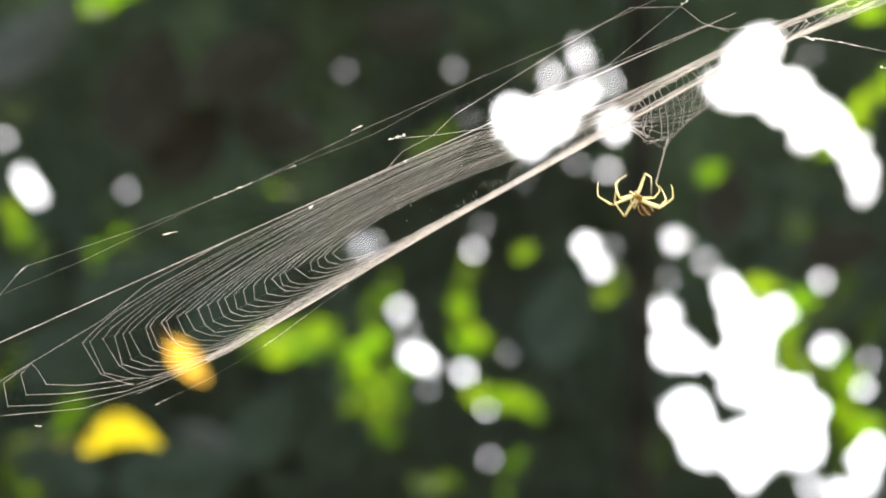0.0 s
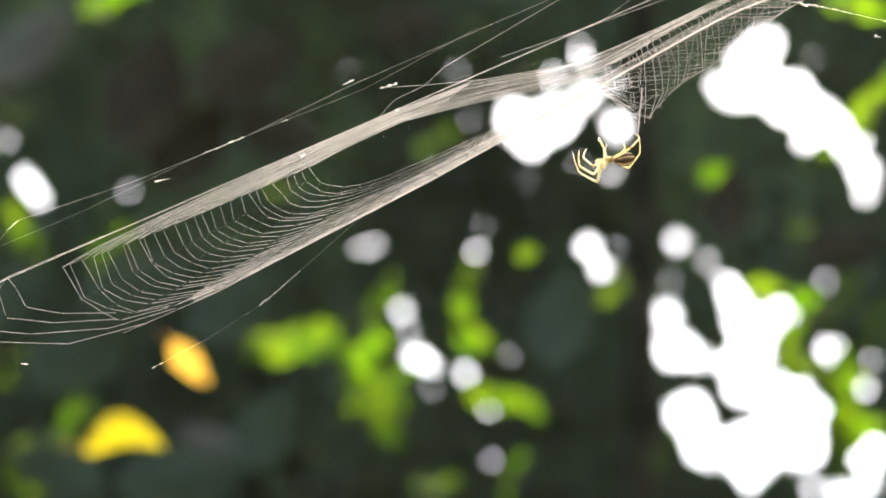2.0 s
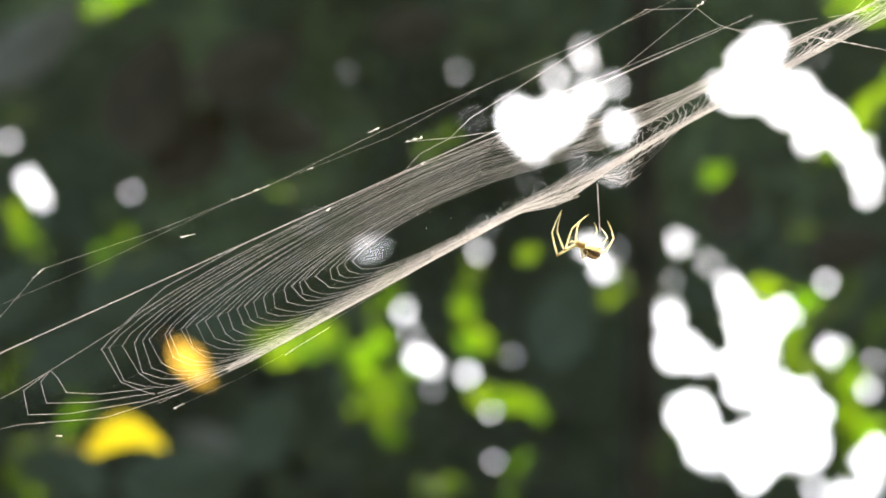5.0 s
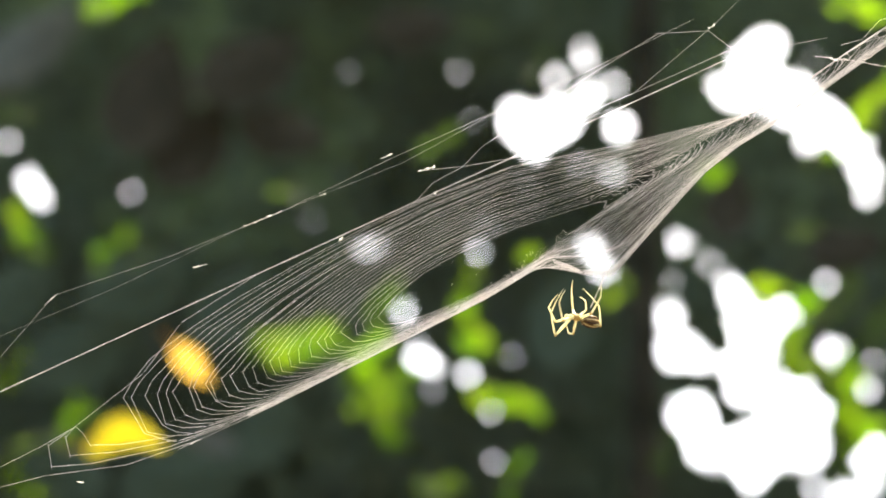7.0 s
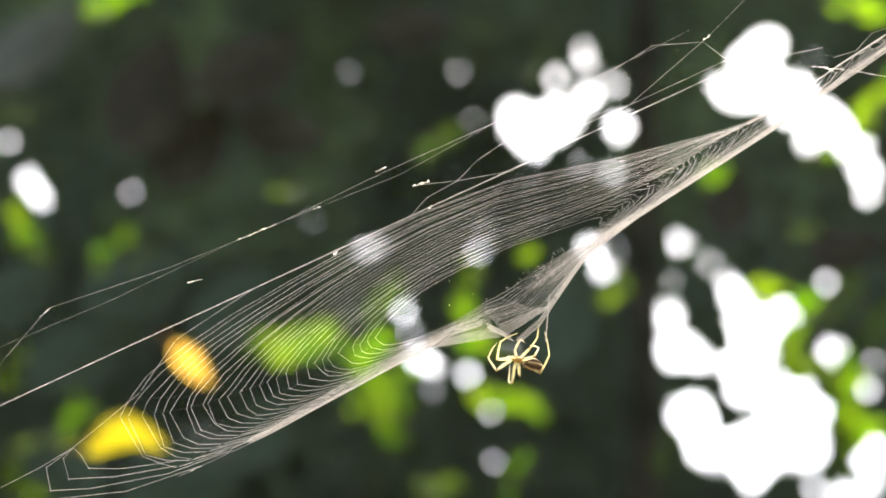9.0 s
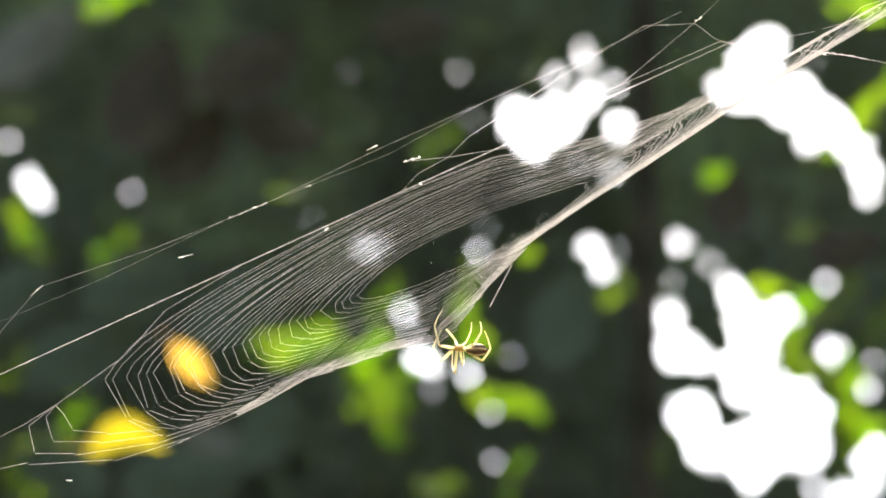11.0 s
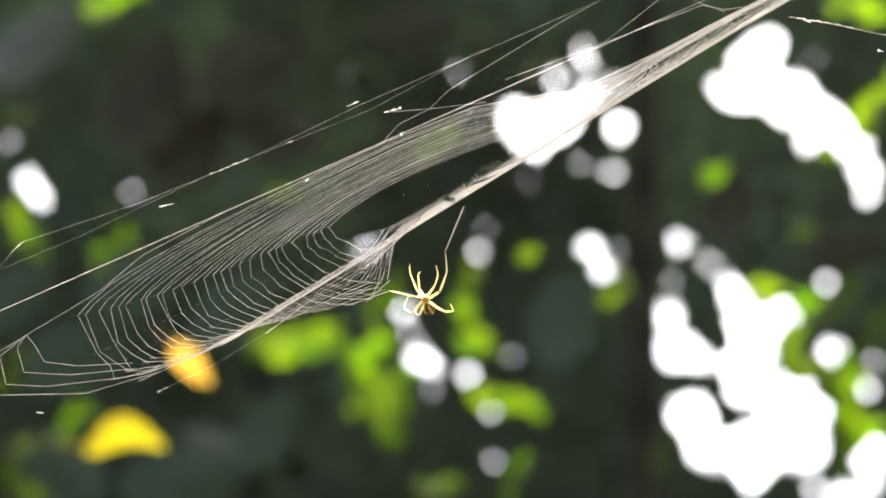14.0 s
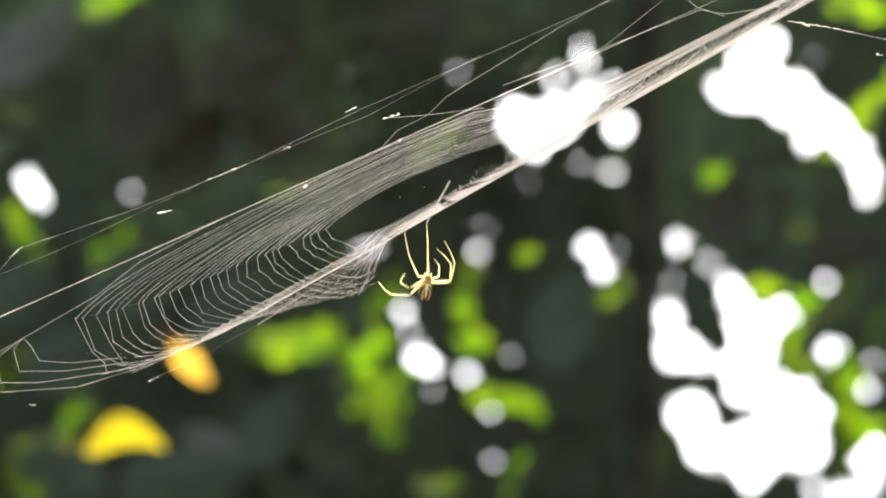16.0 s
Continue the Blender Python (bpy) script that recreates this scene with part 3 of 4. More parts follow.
def edges():
    # the straight upper thread, with beads of silk, and the lower edge where the sheet folds
    def on_top(s0, s1, w0=0.0, w1=0.0):
        return lambda t: [on_web(s0, w0, -1, t), on_web(s1, w1, -1, t)]
    for s0, s1 in ((1000, 600), (600, 300), (300, 0), (0, -250), (-250, -500), (-500, -640)):
        flexing("upper_thread", on_top(s0, s1), (0.78 if s1 > -600 else 0.4) * MM, 5)
    marks = [560, 430, 330, 140, -40, -170, -260]
    veil = [(0, 16), (0.5, 25), (1, 26), (1.5, 26), (2, 24), (3, 26), (4, 20), (6.5, 14), (9, 15), (12, 13), (12.5, 11), (13, 16), (13.5, 9), (14.5, 7), (15, 14), (15.5, 30), (16, 12)]
    low = [740 - 46 * i for i in range(37)]
    for i, (s0, s1) in enumerate(zip(low, low[1:])):
        for share in (0.0, 0.1, 0.24, 0.4, 0.55, 0.7, 0.86, 1.0):
            if s0 > 480 and (share > 0 or s0 > 620):
                continue

            def places(t, a=s0 + 1.5, c=s1 - 1.5, share=share):
                up = share * track(veil, t)[0] * span(a, ((-100, 0.55), (150, 1.0)))
                return [on_web(s, sheet(s, 1.0, t) - up * max(0.0, min(1.0, (540 - s) / 150)), 1.0, t) for s in (a, c)]
            flexing("lower_thread", places, (0.3 if s0 > 480 else 0.52 if share == 0 else RNG.choice((0.24, 0.31, 0.4))) * MM, 5)
    # the loose loops at the pointed end
    def loop(points):
        def at(p, t):
            node, low = 0.92 * track(CREST, t)[0] - 32, edge(430, t)
            return on_web(p[0], node + (low - node) * p[1], p[2], t)
        for p, q in zip(points, points[1:]):
            flexing("frame_thread", lambda t, p=p, q=q: [at(p, t), at(q, t)], 0.6 * MM, 4)
    loop([(1100, 0.15, 0), (820, 0.06, 0), (752, 0, 0)])
    loop([(752, 0, 0), (810, 0.1, 0.1), (820, 0.42, 0.2), (755, 0.63, 0.3), (620, 0.9, 0.5), (500, 0.98, 0.7)])
    loop([(752, 0, 0), (776, 0.09, 0.1), (782, 0.38, 0.2), (708, 0.62, 0.3), (600, 0.85, 0.5)])
    loop([(752, 0, 0), (745, 0.14, 0.1), (742, 0.36, 0.2), (690, 0.56, 0.3), (600, 0.78, 0.5)])
    loop([(1000, 0.25, 0.4), (839, 0.5, 0.4), (699, 0.88, 0.45), (560, 1.0, 0.6)])

    def rise(p, t):
        node = 0.92 * track(CREST, t)[0] - 32
        return on_web(p[0], node * p[1], p[2], t)
    bend = [(752, 1.0, 0), (604, 0.68, -0.4), (506, 0.2, -0.7), (346, 0.0, -1)]
    for p, q in zip(bend, bend[1:]):
        flexing("frame_thread", lambda t, p=p, q=q: [rise(p, t), rise(q, t)], 0.6 * MM, 4)
    # torn strands that stick out past the other end
    def frayed(p, t):
        return on_web(p[0], edge(p[0], t) * p[1], p[2], t)
    for i in range(3):
        pts = []
        for j in range(6):
            pts.append((-760 - 40 * j, 0.62 + 0.16 * i + 0.015 * j * (i - 1) + (0.06 if (j + i) % 2 else -0.06), 0.2 * i - 0.3))
        for p, q in zip(pts, pts[1:]):
            flexing("frayed_thread", lambda t, p=p, q=q: [frayed(p, t), frayed(q, t)], 0.42 * MM, 3)
    # a loose strand that trails below the edge when the web is slack
    def trailing(s, k, t):
        low = track([(0, 22), (1, 30), (2, 55), (3, 36), (4, 22), (6.5, 0), (12, 0), (13, 18), (14.5, 24), (15, 40), (15.5, 20), (16, 18)], t)[0]
        return on_web(s, edge(s, t) + low * k, 1.0, t)
    for s0, s1, k0, k1, r in ((95, 270, -0.2, 0.62, 0.22), (270, 352, 0.62, 1.0, 0.95), (352, 470, 1.0, 1.25, 0.14), (470, 577, 1.25, 1.4, 0.24)):
        flexing("loose_strand", lambda t, a=(s0, k0), c=(s1, k1): [trailing(*a, t), trailing(*c, t)], r * MM, 4)
    for s0, s1, k0, k1 in ((344, 362, 0.9, 1.02), (560, 580, 1.38, 1.4)):
        flexing("silk_tuft", lambda t, a=(s0, k0), c=(s1, k1): [trailing(*a, t), trailing(*c, t)], 0.8 * MM, 5, bead_silk, knobs=4)
    flexing("silk_tuft", lambda t: [on_web(790, edge(790, t) - 22, 0.6, t), on_web(780, edge(780, t) - 17, 0.6, t)], 0.8 * MM, 5, bead_silk, knobs=4)
    # a row of little curls of torn silk by the hub
    rng = random.Random(35)
    for i in range(26):
        s = -182 + 5.2 * i + rng.uniform(-1.5, 1.5)
        up, lean, size = rng.uniform(12, 22) + 5 * math.sin(i * 0.5), rng.uniform(-3, 3), rng.uniform(4, 8)
        for k, (u, v) in enumerate(((0, 0), (-0.5, 0.6), (-0.1, 1.2))):
            w, x = ((-0.5, 0.6), (-0.1, 1.2), (0.5, 1.35))[k]
            flexing("silk_curl", lambda t, p=(s + lean * v + size * 0.5 * u, up + size * v), q=(s + lean * x + size * 0.5 * w, up + size * x):
                    [on_web(p[0], edge(p[0], t) - p[1], 0.9, t), on_web(q[0], edge(q[0], t) - q[1], 0.9, t)], 0.15 * MM, 4, bead_silk)
    # specks of dust and old silk by the hub and along the threads
    rng = random.Random(33)
    for _ in range(60):
        s, k = rng.uniform(-230, -10), rng.uniform(0.3, 0.75)
        if rng.random() < 0.35:
            s, k = rng.uniform(-500, 500), rng.uniform(-0.7, 0.9)
        l = rng.uniform(2, 6)
        flexing("dust_speck", lambda t, s=s, k=k, l=l: [on_web(s, sheet(s, k, t), k, t), on_web(s - l * 0.5, sheet(s, k, t) - l, k, t)],
                rng.uniform(0.25, 0.5) * MM, 4, bead_silk)


spiral()
radii()
edges()


def follow(x, y, t, slack=False):
    """A point of the threads above the web, given where it is at the start; the slack ones move less."""
    dx, dy = [p - q for p, q in zip(track(SWING, t), track(SWING, 0))]
    ky = span(x, ((0, 1.1), (440, 1.0), (720, 1.0), (1090, 0.83), (1250, 0.74), (1568, 0.6)))
    if slack:
        ky = min(ky, 0.89)
    kx = span(x, ((720, 1.0), (1250, 0.9), (1568, 0.7)))
    return spot_at(x + dx * kx, y + dy * ky, NEAR + 0.01, t)


SCAFFOLD = {
    "stay": [(-60, 590), (42, 473), (250, 403), (440, 327), (640, 230), (1000, 72), (1180, -10)],
    "second": [(-60, 548), (150, 460), (380, 350), (515, 296), (660, 238), (860, 130)],
    "fork": [(680, 303), (712, 268), (766, 240), (800, 206), (1000, 80), (1115, 14)],
    "branch": [(686, 247), (766, 240), (865, 226)],
    "join": [(900, 185), (1072, 118), (1212, 4), (1290, -70)],
    "joinb": [(1072, 118), (1248, 45), (1290, 52), (1420, 30)],
    "star": [(1110, 14), (1205, 12), (1240, 40), (1290, 56)],
    "far": [(1400, 62), (1470, 72), (1620, 102)],
}


def scaffold():
    for key, pts in SCAFFOLD.items():
        r = {"stay": 0.34, "second": 0.22, "far": 1.3}.get(key, 0.5) * MM
        for p, q in zip(pts, pts[1:]):
            flexing("scaffold_thread", lambda t, p=p, q=q, slack=key in ("stay", "second"): [follow(*p, t, slack), follow(*q, t, slack)], r, 4, knobs=18 if key == "far" else 0)
    # bright tufts of silk and dust on the threads
    for x0, y0, x1, y1, r in ((686, 247, 715, 240, 3), (378, 351, 445, 324, 2.2), (512, 297, 522, 293, 2.2), (620, 232, 640, 222, 1.8), (288, 416, 314, 410, 1.5), (25, 490, 48, 470, 1.6),
                              (547, 368, 552, 365, 3.0), (715, 287, 719, 282, 3.2), (1205, 8, 1216, 0, 3), (1425, 66, 1440, 70, 3), (1558, 118, 1568, 120, 3)):
        slack = x1 < 660 and x0 not in (288, 547)
        flexing("silk_tuft", lambda t, p=(x0, y0), q=(x1, y1), slack=slack: [follow(*p, t, slack), follow(*q, t, slack)], r * MM * 0.75, 5, bead_silk, knobs=max(4, int(abs(x1 - x0) / 4)))


scaffold()

# ---- the spider, hanging below the sheet by its feet ----
SPIDER_AT = NEAR - 0.02
DOT = UNIT * SPIDER_AT               # one unit of the picture at the spider
STANCES = []
# thigh and shin of the four pairs of legs, and where on the chest they are hinged
THIGH, SHIN, HIP = (46, 44, 30, 42), (86, 76, 46, 76), (9, 4, -1, -6)


def stance(t, chest, tail, *legs):
    """How the spider hangs at t: its chest, the end of its tail, then knee and foot of each leg, the near and the far one of a pair in turn."""
    STANCES.append((t, chest, tail, legs))


stance(0, (1128, 350), (1152, 376), (1080, 364, 1059, 322), (1097, 350, 1105, 310), (1104, 383, 1093, 322), (1143, 303, 1149, 345), (1121, 370, 1124, 338), (1158, 350, 1160, 325), (1164, 369, 1170, 328), (1172, 366, 1186, 328))
stance(0.5, (1192, 422), (1228, 434), (1160, 447, 1120, 384), (1183, 455, 1156, 388), (1180, 460, 1172, 392), (1190, 400, 1192, 375), (1200, 450, 1205, 425), (1215, 425, 1226, 388), (1232, 428, 1240, 388), (1248, 430, 1236, 375))
stance(1, (1142, 345), (1188, 342), (1130, 391, 1078, 338), (1114, 368, 1086, 330), (1126, 352, 1130, 300), (1125, 350, 1113, 333), (1147, 372, 1143, 350), (1152, 330, 1132, 312), (1166, 333, 1171, 308), (1190, 352, 1180, 265))
stance(1.5, (1122, 331), (1132, 350), (1078, 354, 1046, 302), (1098, 332, 1112, 260), (1085, 335, 1082, 318), (1105, 350, 1100, 310), (1115, 362, 1118, 340), (1142, 326, 1130, 298), (1132, 373, 1166, 318), (1153, 355, 1158, 305))
stance(2, (1075, 283), (1124, 276), (1056, 323, 1012, 268), (1052, 308, 1022, 268), (1048, 295, 1038, 262), (1070, 262, 1058, 250), (1068, 300, 1073, 252), (1098, 273, 1102, 255), (1122, 258, 1128, 235), (1113, 297, 1130, 240))
stance(2.5, (1072, 325), (1122, 336), (1041, 354, 1050, 278), (1036, 330, 1048, 275), (1067, 357, 1054, 315), (1058, 345, 1053, 312), (1080, 345, 1073, 318), (1095, 325, 1102, 285), (1112, 318, 1144, 255), (1122, 338, 1134, 262))
stance(3, (1088, 358), (1140, 372), (1061, 400, 1040, 310), (1055, 378, 1052, 315), (1078, 372, 1085, 330), (1075, 352, 1086, 328), (1082, 370, 1088, 345), (1102, 356, 1116, 330), (1130, 354, 1135, 325), (1142, 366, 1136, 335))
stance(3.5, (1100, 395), (1150, 409), (1055, 411, 1065, 337), (1077, 425, 1100, 345), (1085, 395, 1098, 380), (1072, 400, 1080, 350), (1108, 415, 1112, 390), (1105, 372, 1117, 358), (1125, 395, 1144, 356), (1150, 398, 1164, 342))
stance(4, (1075, 392), (1110, 410), (1032, 414, 1045, 320), (1044, 400, 1088, 343), (1040, 408, 1025, 350), (1055, 400, 1070, 355), (1075, 412, 1080, 385), (1080, 380, 1100, 355), (1105, 395, 1118, 365), (1120, 400, 1125, 345))
stance(6.5, (1012, 546), (1048, 560), (976, 553, 972, 485), (990, 555, 1025, 480), (995, 540, 1020, 490), (1005, 530, 1036, 482), (1020, 586, 1022, 560), (1045, 537, 1038, 505), (1050, 555, 1042, 505), (1058, 565, 1060, 508))
stance(7, (1020, 562), (1064, 570), (982, 595, 998, 497), (984, 570, 985, 520), (995, 567, 1000, 513), (1015, 548, 1013, 495), (1013, 598, 1003, 575), (1038, 550, 1026, 525), (1045, 555, 1065, 500), (1068, 580, 1030, 505))
stance(7.5, (1014, 572), (1056, 590), (968, 592, 972, 508), (1000, 600, 985, 505), (998, 570, 1012, 520), (1008, 556, 1022, 528), (1018, 598, 1015, 575), (1035, 575, 1023, 535), (1045, 565, 1028, 530), (1058, 594, 1040, 560))
stance(8, (972, 613), (1020, 630), (930, 638, 940, 557), (936, 640, 960, 575), (960, 600, 985, 540), (975, 605, 986, 588), (980, 654, 978, 620), (978, 600, 985, 580), (1012, 618, 1026, 596), (1018, 634, 1027, 600))
stance(8.5, (974, 612), (992, 630), (932, 615, 945, 555), (938, 605, 960, 545), (957, 635, 968, 600), (978, 590, 985, 555), (978, 640, 972, 610), (1000, 605, 988, 582), (1005, 630, 1000, 590), (990, 600, 983, 550))
stance(9, (917, 637), (962, 648), (878, 655, 878, 608), (880, 637, 915, 588), (905, 684, 903, 650), (912, 620, 928, 605), (920, 665, 915, 640), (945, 610, 960, 555), (945, 630, 940, 612), (960, 664, 967, 570))
stance(11.5, (812, 606), (864, 606), (777, 598, 785, 533), (780, 630, 775, 575), (803, 655, 800, 600), (800, 598, 780, 575), (819, 642, 818, 610), (822, 600, 834, 567), (836, 602, 850, 548), (856, 630, 858, 577))
stance(12, (812, 586), (826, 602), (776, 597, 770, 530), (790, 592, 805, 505), (777, 620, 782, 600), (790, 622, 808, 580), (805, 570, 828, 543), (842, 575, 832, 546), (850, 575, 848, 503), (853, 603, 846, 527))
stance(12.5, (778, 552), (829, 562), (735, 562, 728, 525), (770, 545, 785, 515), (760, 598, 775, 560), (772, 585, 770, 550), (790, 540, 798, 510), (785, 515, 812, 478), (825, 540, 829, 510), (806, 586, 828, 540))
stance(13, (762, 550), (766, 574), (725, 562, 712, 505), (745, 545, 748, 485), (740, 586, 755, 560), (735, 550, 745, 500), (778, 578, 770, 555), (790, 545, 788, 490), (800, 540, 806, 468), (793, 555, 790, 500))
stance(13.5, (795, 478), (804, 497), (742, 486, 735, 455), (768, 495, 760, 445), (778, 518, 758, 500), (770, 490, 765, 440), (790, 495, 785, 470), (824, 505, 810, 485), (815, 470, 828, 445), (826, 478, 830, 430))
stance(14, (752, 530), (764, 550), (735, 525, 690, 515), (738, 515, 725, 467), (730, 555, 722, 525), (742, 512, 745, 480), (740, 565, 735, 540), (770, 505, 772, 470), (778, 516, 788, 445), (787, 552, 797, 537))
stance(14.5, (745, 514), (716, 541), (711, 515, 697, 452), (715, 520, 708, 545), (720, 522, 715, 500), (748, 480, 740, 437), (725, 535, 718, 552), (766, 490, 760, 465), (783, 500, 783, 432), (790, 530, 800, 455))
stance(15, (725, 476), (745, 492), (690, 515, 655, 507), (695, 510, 698, 447), (705, 505, 685, 475), (710, 475, 708, 445), (725, 513, 735, 497), (740, 470, 745, 440), (765, 470, 748, 442), (742, 440, 770, 400))
stance(15.5, (764, 612), (748, 634), (735, 620, 730, 640), (762, 610, 753, 545), (745, 638, 755, 615), (768, 615, 768, 575), (765, 630, 768, 605), (782, 600, 784, 563), (803, 592, 811, 523), (803, 628, 796, 542))
stance(16, (756, 496), (750, 528), (719, 529, 668, 500), (740, 490, 712, 400), (725, 510, 715, 485), (757, 465, 755, 395), (752, 535, 748, 510), (776, 490, 768, 458), (801, 500, 786, 415), (800, 498, 774, 440))

VIEW = REST.to_3x3()


def flat(x, y):
    """A step in the picture's plane, in metres at the spider."""
    return VIEW @ Vector((x * DOT, -y * DOT, 0))


def reach(x, y, length, nearer):
    """A bone of that length, seen as long as (x, y) allow; the rest goes nearer or farther."""
    seen = min(math.hypot(x, y), length * 0.98)
    k = seen / max(1e-6, math.hypot(x, y))
    return flat(x * k, y * k) + VIEW @ Vector((0, 0, math.sqrt(length ** 2 - seen ** 2) * DOT * nearer))


def axes(x, y):
    x = x.normalized()
    y = (y - x * y.dot(x)).normalized()
    return Matrix((x, y, x.cross(y))).transposed()


def spider_pose(t, chest, tail):
    axis = -reach(tail[0] - chest[0], tail[1] - chest[1], 52, -1)
    up = VIEW @ Vector((0, 1, 0))
    return Matrix.Translation(spot_at(*chest, SPIDER_AT, t)) @ axes(axis, up.cross(axis)).to_4x4()


def spider():
    """Along x from tail to head, z up to the web."""
    body = tagged(new("spider"), "small pale yellow orb spider with striped abdomen hanging under its web", "spider")
    body.matrix_world = spider_pose(*STANCES[0][:3])

    def put(name, vf, mat, label="", parent=body):
        return part(name, smooth(mesh_of(name, [Vector(v) * DOT for v in vf[0]], vf[1])), mat, parent, label)
    put("head", blob(0, 0, 0, 11, 8, 6.5), body_skin, "honey yellow head and chest")
    put("waist", tube([(-8, 0, 0), (-12, 0, -1), (-15, 0, -2)], [3.5, 2.2, 3.5], 8), body_skin)
    ab = put("abdomen", blob(-31, 0, -3, 20, 11.5, 11, 18, 14), abdomen_skin, "brown abdomen with pale and dark stripes")
    for i in range(10):
        a = 2 * math.pi * (i + 0.5) / 10
        pts = []
        for k in range(9):
            u = -0.88 + 1.76 * k / 8
            c = math.sqrt(1 - u * u)
            pts.append((-31 + 20 * u, 11.2 * c * math.cos(a), -3 + 10.7 * c * math.sin(a)))
        put("stripe", tube(pts, [0.4] + [1.5] * 7 + [0.4], 6), stripe_skin if i % 2 else pale_skin, parent=ab)
    put("spinneret", tube([(-50, 0, -3), (-53, 0, -4), (-55, 0, -5)], [2.2, 1.6, 0.6], 7), abdomen_skin, parent=ab)
    for sgn in (1, -1):
        put("jaw", tube([(9, 2.4 * sgn, -1), (13, 2.8 * sgn, -2), (16, 2 * sgn, -4.5)], [2.8, 2.5, 0.6], 7), body_skin)
        put("feeler", tube([(9, 4.5 * sgn, 1), (16, 6.5 * sgn, 3), (21, 5.5 * sgn, -1)], [1.3, 1.2, 1.5], 6), leg_skin)
        for x, y in ((9.2, 1.6), (7.6, 3.6)):
            put("eye", blob(x, y * sgn, 4.2, 1.0, 1.0, 1.0, 8, 6), stripe_skin)
    legs = []
    for i in range(8):
        f, s = THIGH[i // 2], SHIN[i // 2]
        thick = 0.82 if i // 2 == 2 else 1.0
        leg = put("leg", tube([(0, 0, 0), (f * 0.12, 0, 0), (f * 0.45, 0, 0.4), (f * 0.8, 0, 0.3), (f * 0.96, 0, 0), (f + 1.2, 0, 0)],
                              [1.8 * thick, 2.6 * thick, 2.9 * thick, 2.4 * thick, 1.9 * thick, 0.8], 8), leg_skin)
        bow = 0.15 * s
        line = [(0, 0, 0), (s * 0.08, bow * 0.22, 0), (s * 0.26, bow * 0.68, 0), (s * 0.42, bow * 1.02, 0), (s * 0.46, bow * 1.06, 0), (s * 0.7, bow * 0.66, 0),
                (s * 0.86, bow * 0.26, 0), (s, -bow * 0.12, 0)]
        shin = put("shin", tube(line, [1.7 * thick, 2.0 * thick, 1.7 * thick, 1.35 * thick, 1.5 * thick, 1.05 * thick, 0.8, 0.45], 7), leg_skin, parent=leg)
        put("knee", tube([(f * 0.93, 0, 0), (f, 0, 0), (f + 1.6, 0, 0)], [2.0 * thick, 2.3 * thick, 1.2], 7), joint_skin, parent=leg)
        legs.append((leg, shin))
    return body, legs


pale_skin = chitin("pale_skin", (0.5, 0.4, 0.24), (0.7, 0.6, 0.4), (0.6, 0.5, 0.3), 0.3, 900)
joint_skin = chitin("joint_skin", (0.36, 0.25, 0.1), (0.55, 0.42, 0.2), (0.6, 0.4, 0.16), 0.4, 900)
spider_thing, spider_legs = spider()


def leg_rows(i):
    """Rows for the thigh in the spider's space and for the shin in the thigh's."""
    f, s = THIGH[i // 2], SHIN[i // 2]
    near = 1 if i % 2 == 0 else -1
    thighs, shins, turn = [], [], None
    for t, chest, tail, legs in STANCES:
        kx, ky, fx, fy = legs[i]
        home = spider_pose(t, chest, tail)
        hip = home @ (Vector((HIP[i // 2], 0, 0)) * DOT)
        c = spot_at(*chest, SPIDER_AT, t)
        ray = spot_at(kx, ky, SPIDER_AT, t) - hip
        loc = VIEW.transposed() @ ray / DOT
        bone = reach(loc.x, -loc.y, f, near)
        knee = hip + bone
        ray = spot_at(fx, fy, SPIDER_AT, t) - knee
        loc = VIEW.transposed() @ ray / DOT
        low = reach(loc.x, -loc.y, s, -near)
        back = home.to_3x3().inverted()
        x = (back @ bone).normalized()
        turn = (turn @ Vector((1, 0, 0))).rotation_difference(x) @ turn if turn else axes(x, Vector((0.01, 1, 0.02))).to_quaternion()
        thighs.append((t, Matrix.Translation(home.inverted() @ hip) @ turn.to_matrix().to_4x4()))
        world = home.to_3x3() @ turn.to_matrix()
        away = world.inverted() @ (knee + low * 0.5 - c)
        shins.append((t, axes(world.inverted() @ low, away).to_quaternion()))
    at = Vector((f * DOT, 0, 0))
    return eased(thighs), eased([(t, Matrix.Translation(at) @ q.to_matrix().to_4x4()) for t, q in shins])


def eased(rows):
    """The same rows, with steps put in wherever a turn is wide."""
    out = rows[:1]
    for (t0, a), (t1, b) in zip(rows, rows[1:]):
        p, q = a.to_quaternion(), b.to_quaternion()
        n = 1 + int(p.rotation_difference(q).to_axis_angle()[1] % (2 * math.pi) > radians(70)) * 2
        for k in range(1, n):
            u = k / n
            out.append((t0 + (t1 - t0) * u, Matrix.Translation(a.translation.lerp(b.translation, u)) @ p.slerp(q, u).to_matrix().to_4x4()))
        out.append((t1, b))
    return out


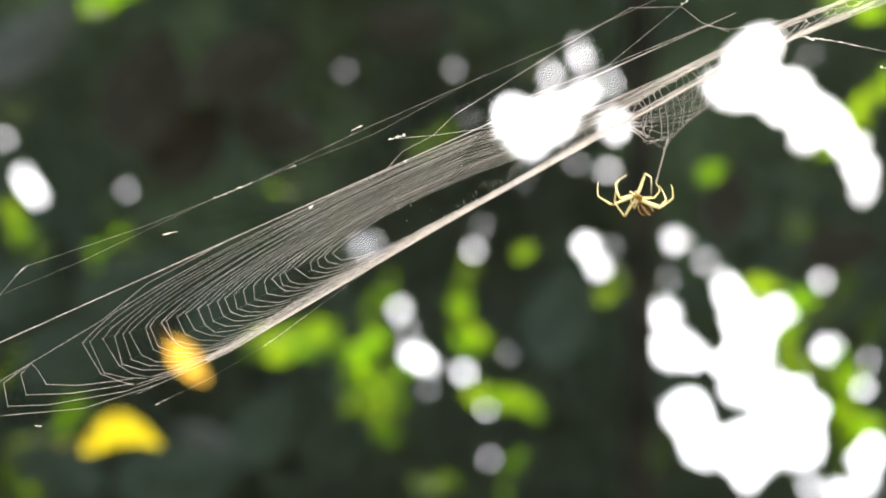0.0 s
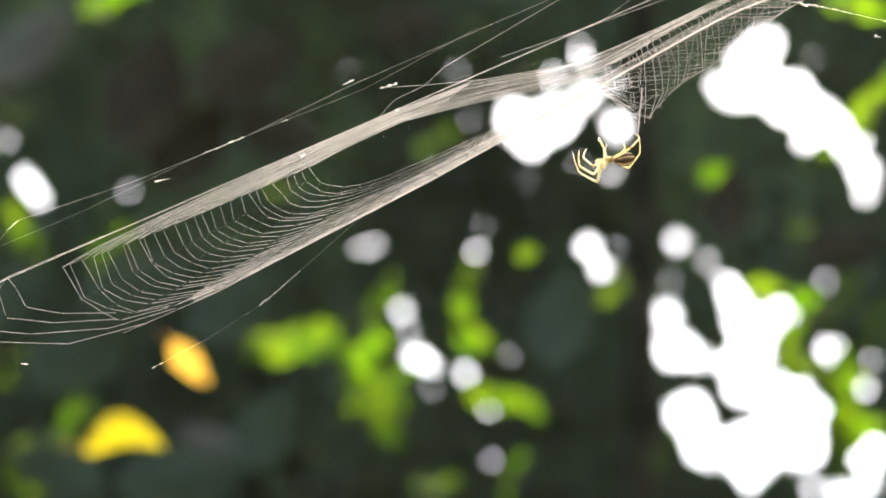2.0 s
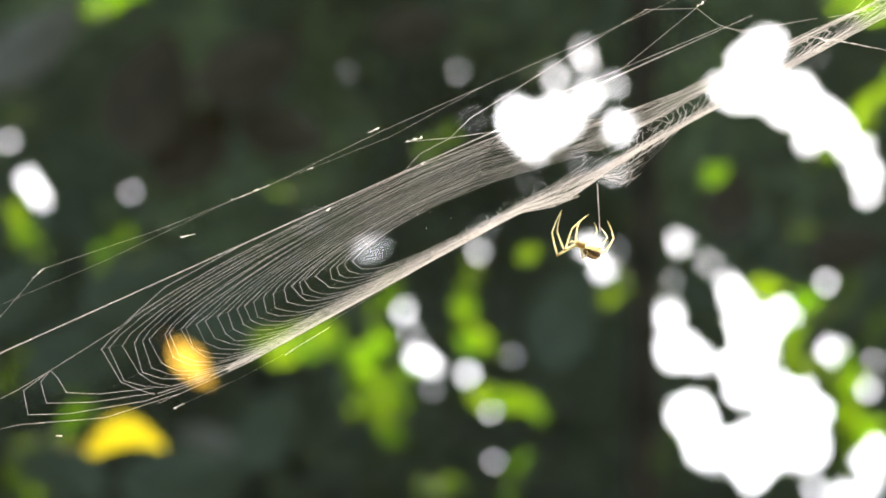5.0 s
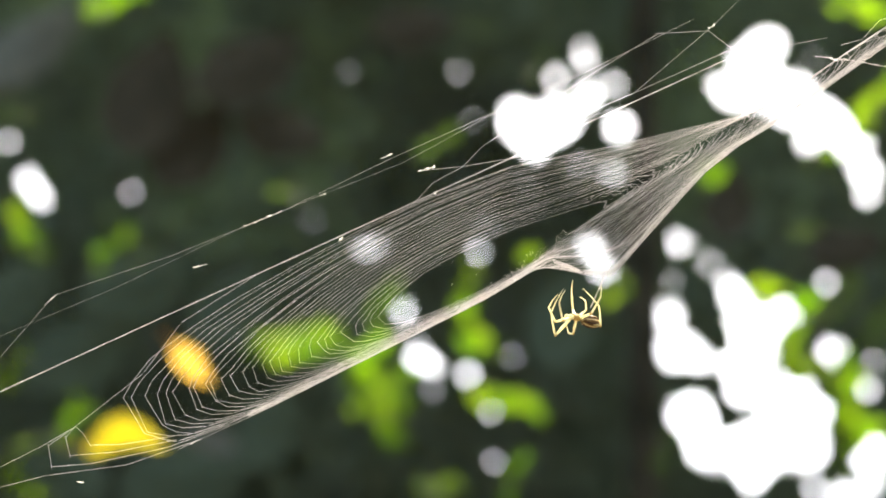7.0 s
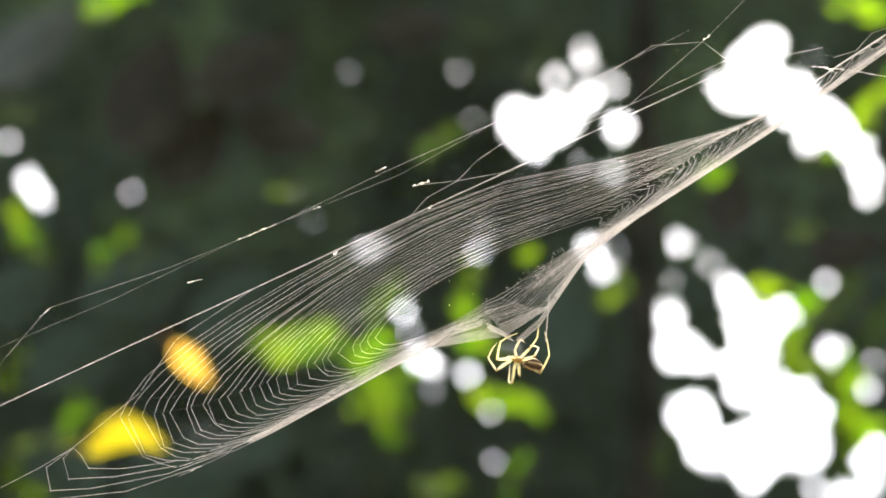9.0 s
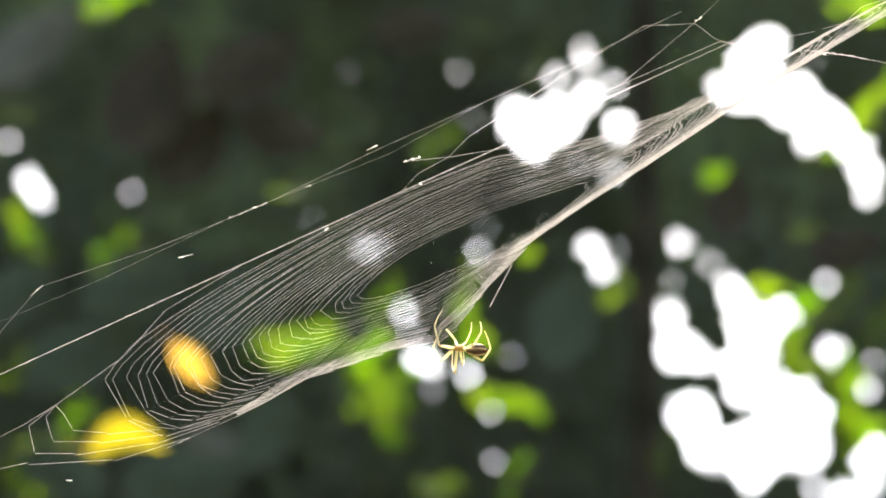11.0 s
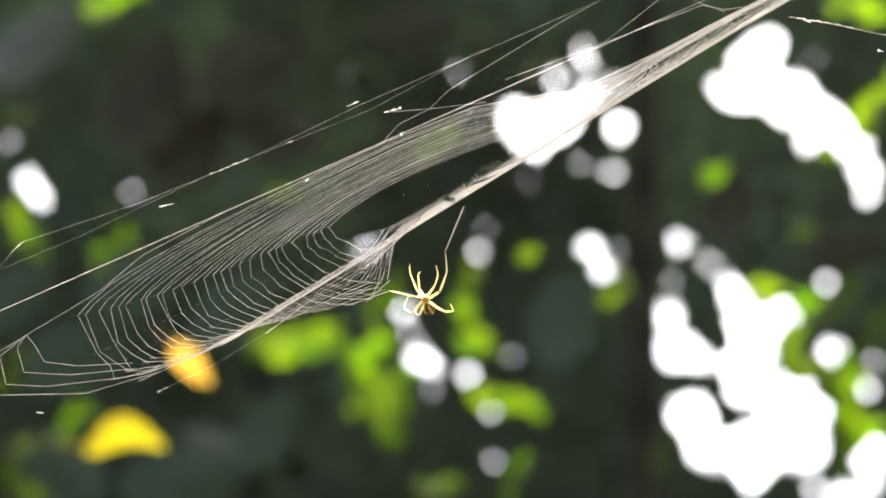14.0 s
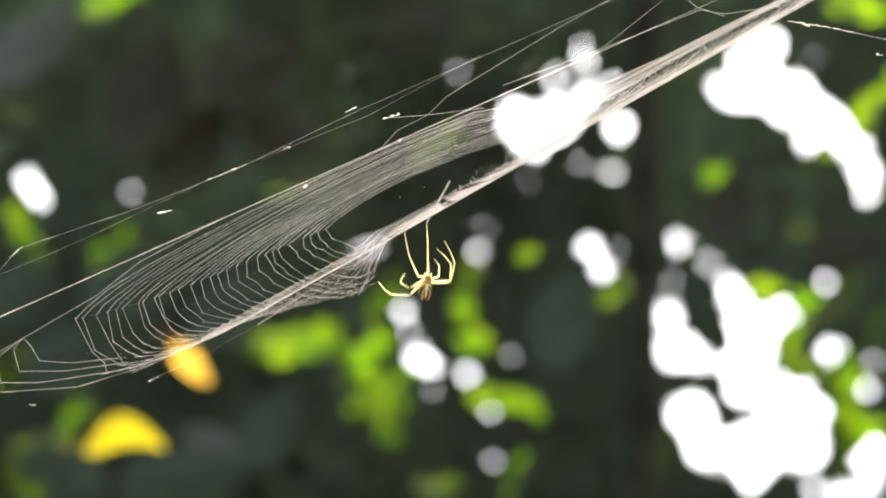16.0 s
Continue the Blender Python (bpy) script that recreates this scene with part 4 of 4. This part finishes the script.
# the thread that the spider holds: its lower end and a place that it points to
DRAG_A = [(0, 1160, 325, 1174, 272), (0.5, 1240, 380, 1246, 340), (1, 1169, 305, 1175, 235), (1.5, 1130, 300, 1152, 278), (2, 1128, 240, 1132, 200), (2.5, 1124, 305, 1135, 255),
          (3, 1134, 345, 1136, 310), (3.5, 1152, 360, 1158, 300), (4, 1115, 350, 1118, 300)]
DRAG_B = [(6.5, 1036, 482, 1030, 440), (7, 1045, 545, 1070, 490), (7.5, 1052, 535, 1072, 495), (8, 1018, 620, 1031, 520), (8.5, 984, 590, 1005, 550), (9, 966, 605, 970, 548)]
DRAG_C = [(11.5, 835, 525, 870, 465), (12, 805, 510, 830, 460), (12.5, 812, 480, 850, 400), (13, 783, 503, 815, 440), (13.5, 760, 470, 785, 420), (14, 788, 445, 815, 380),
          (14.5, 781, 427, 803, 380), (15, 745, 440, 782, 380), (15.5, 811, 525, 835, 470), (16, 755, 395, 780, 350)]


def drag(t):
    x0, y0, x1, y1 = track(DRAG_A + DRAG_B + DRAG_C, t)
    k = 85 / math.hypot(x1 - x0, y1 - y0)
    return [spot_at(x0, y0, SPIDER_AT, t), spot_at(x0 + (x1 - x0) * k, y0 + (y1 - y0) * k, SPIDER_AT, t)]


flexing("drag_thread", drag, 1.0 * MM, 5)


# ---- what moves ----
def motions():
    sways = (((0, -24), (1.1, -22), (1.6, -14), (2.2, -11), (6.5, -11), (9, -12), (11.5, -10), (16, -9)),
             ((0, -20), (0.5, -14), (1, -4), (2, -8), (3, -9), (3.5, -14), (6.5, -22), (16, -22)),
             ((0, -16), (0.5, -16), (1, -11), (1.5, -14), (2, -12), (3, -15), (6.5, -20), (9, -20), (11.5, -13), (12.5, -10), (13.5, -12), (14.5, -6), (16, -4)),
             ((0, -20), (1.5, -20), (4, -20), (6.5, -22), (9, -22), (11.5, -14), (12.5, -12), (14, -12), (15.5, -16), (16, -14)))
    for leaf, (x, y), rows in zip(swinging_leaves, ((616, 128), (1462, 500), (15, 250), (231, 341)), sways):
        walk(leaf, [(t, Matrix.Translation(spot(x + k * 0.92, y - k * 0.4, 4.8))) for t, k in rows])
    walk(web, [(t, POSES[t]) for t in TIMES])
    for ob, rows in FLEX:
        walk(ob, rows)
    walk(spider_thing, [(t, m) for t, m in eased([(row[0], spider_pose(*row[:3])) for row in STANCES])])
    for i, (leg, shin) in enumerate(spider_legs):
        thighs, shins = leg_rows(i)
        walk(leg, thighs)
        walk(shin, shins)


motions()
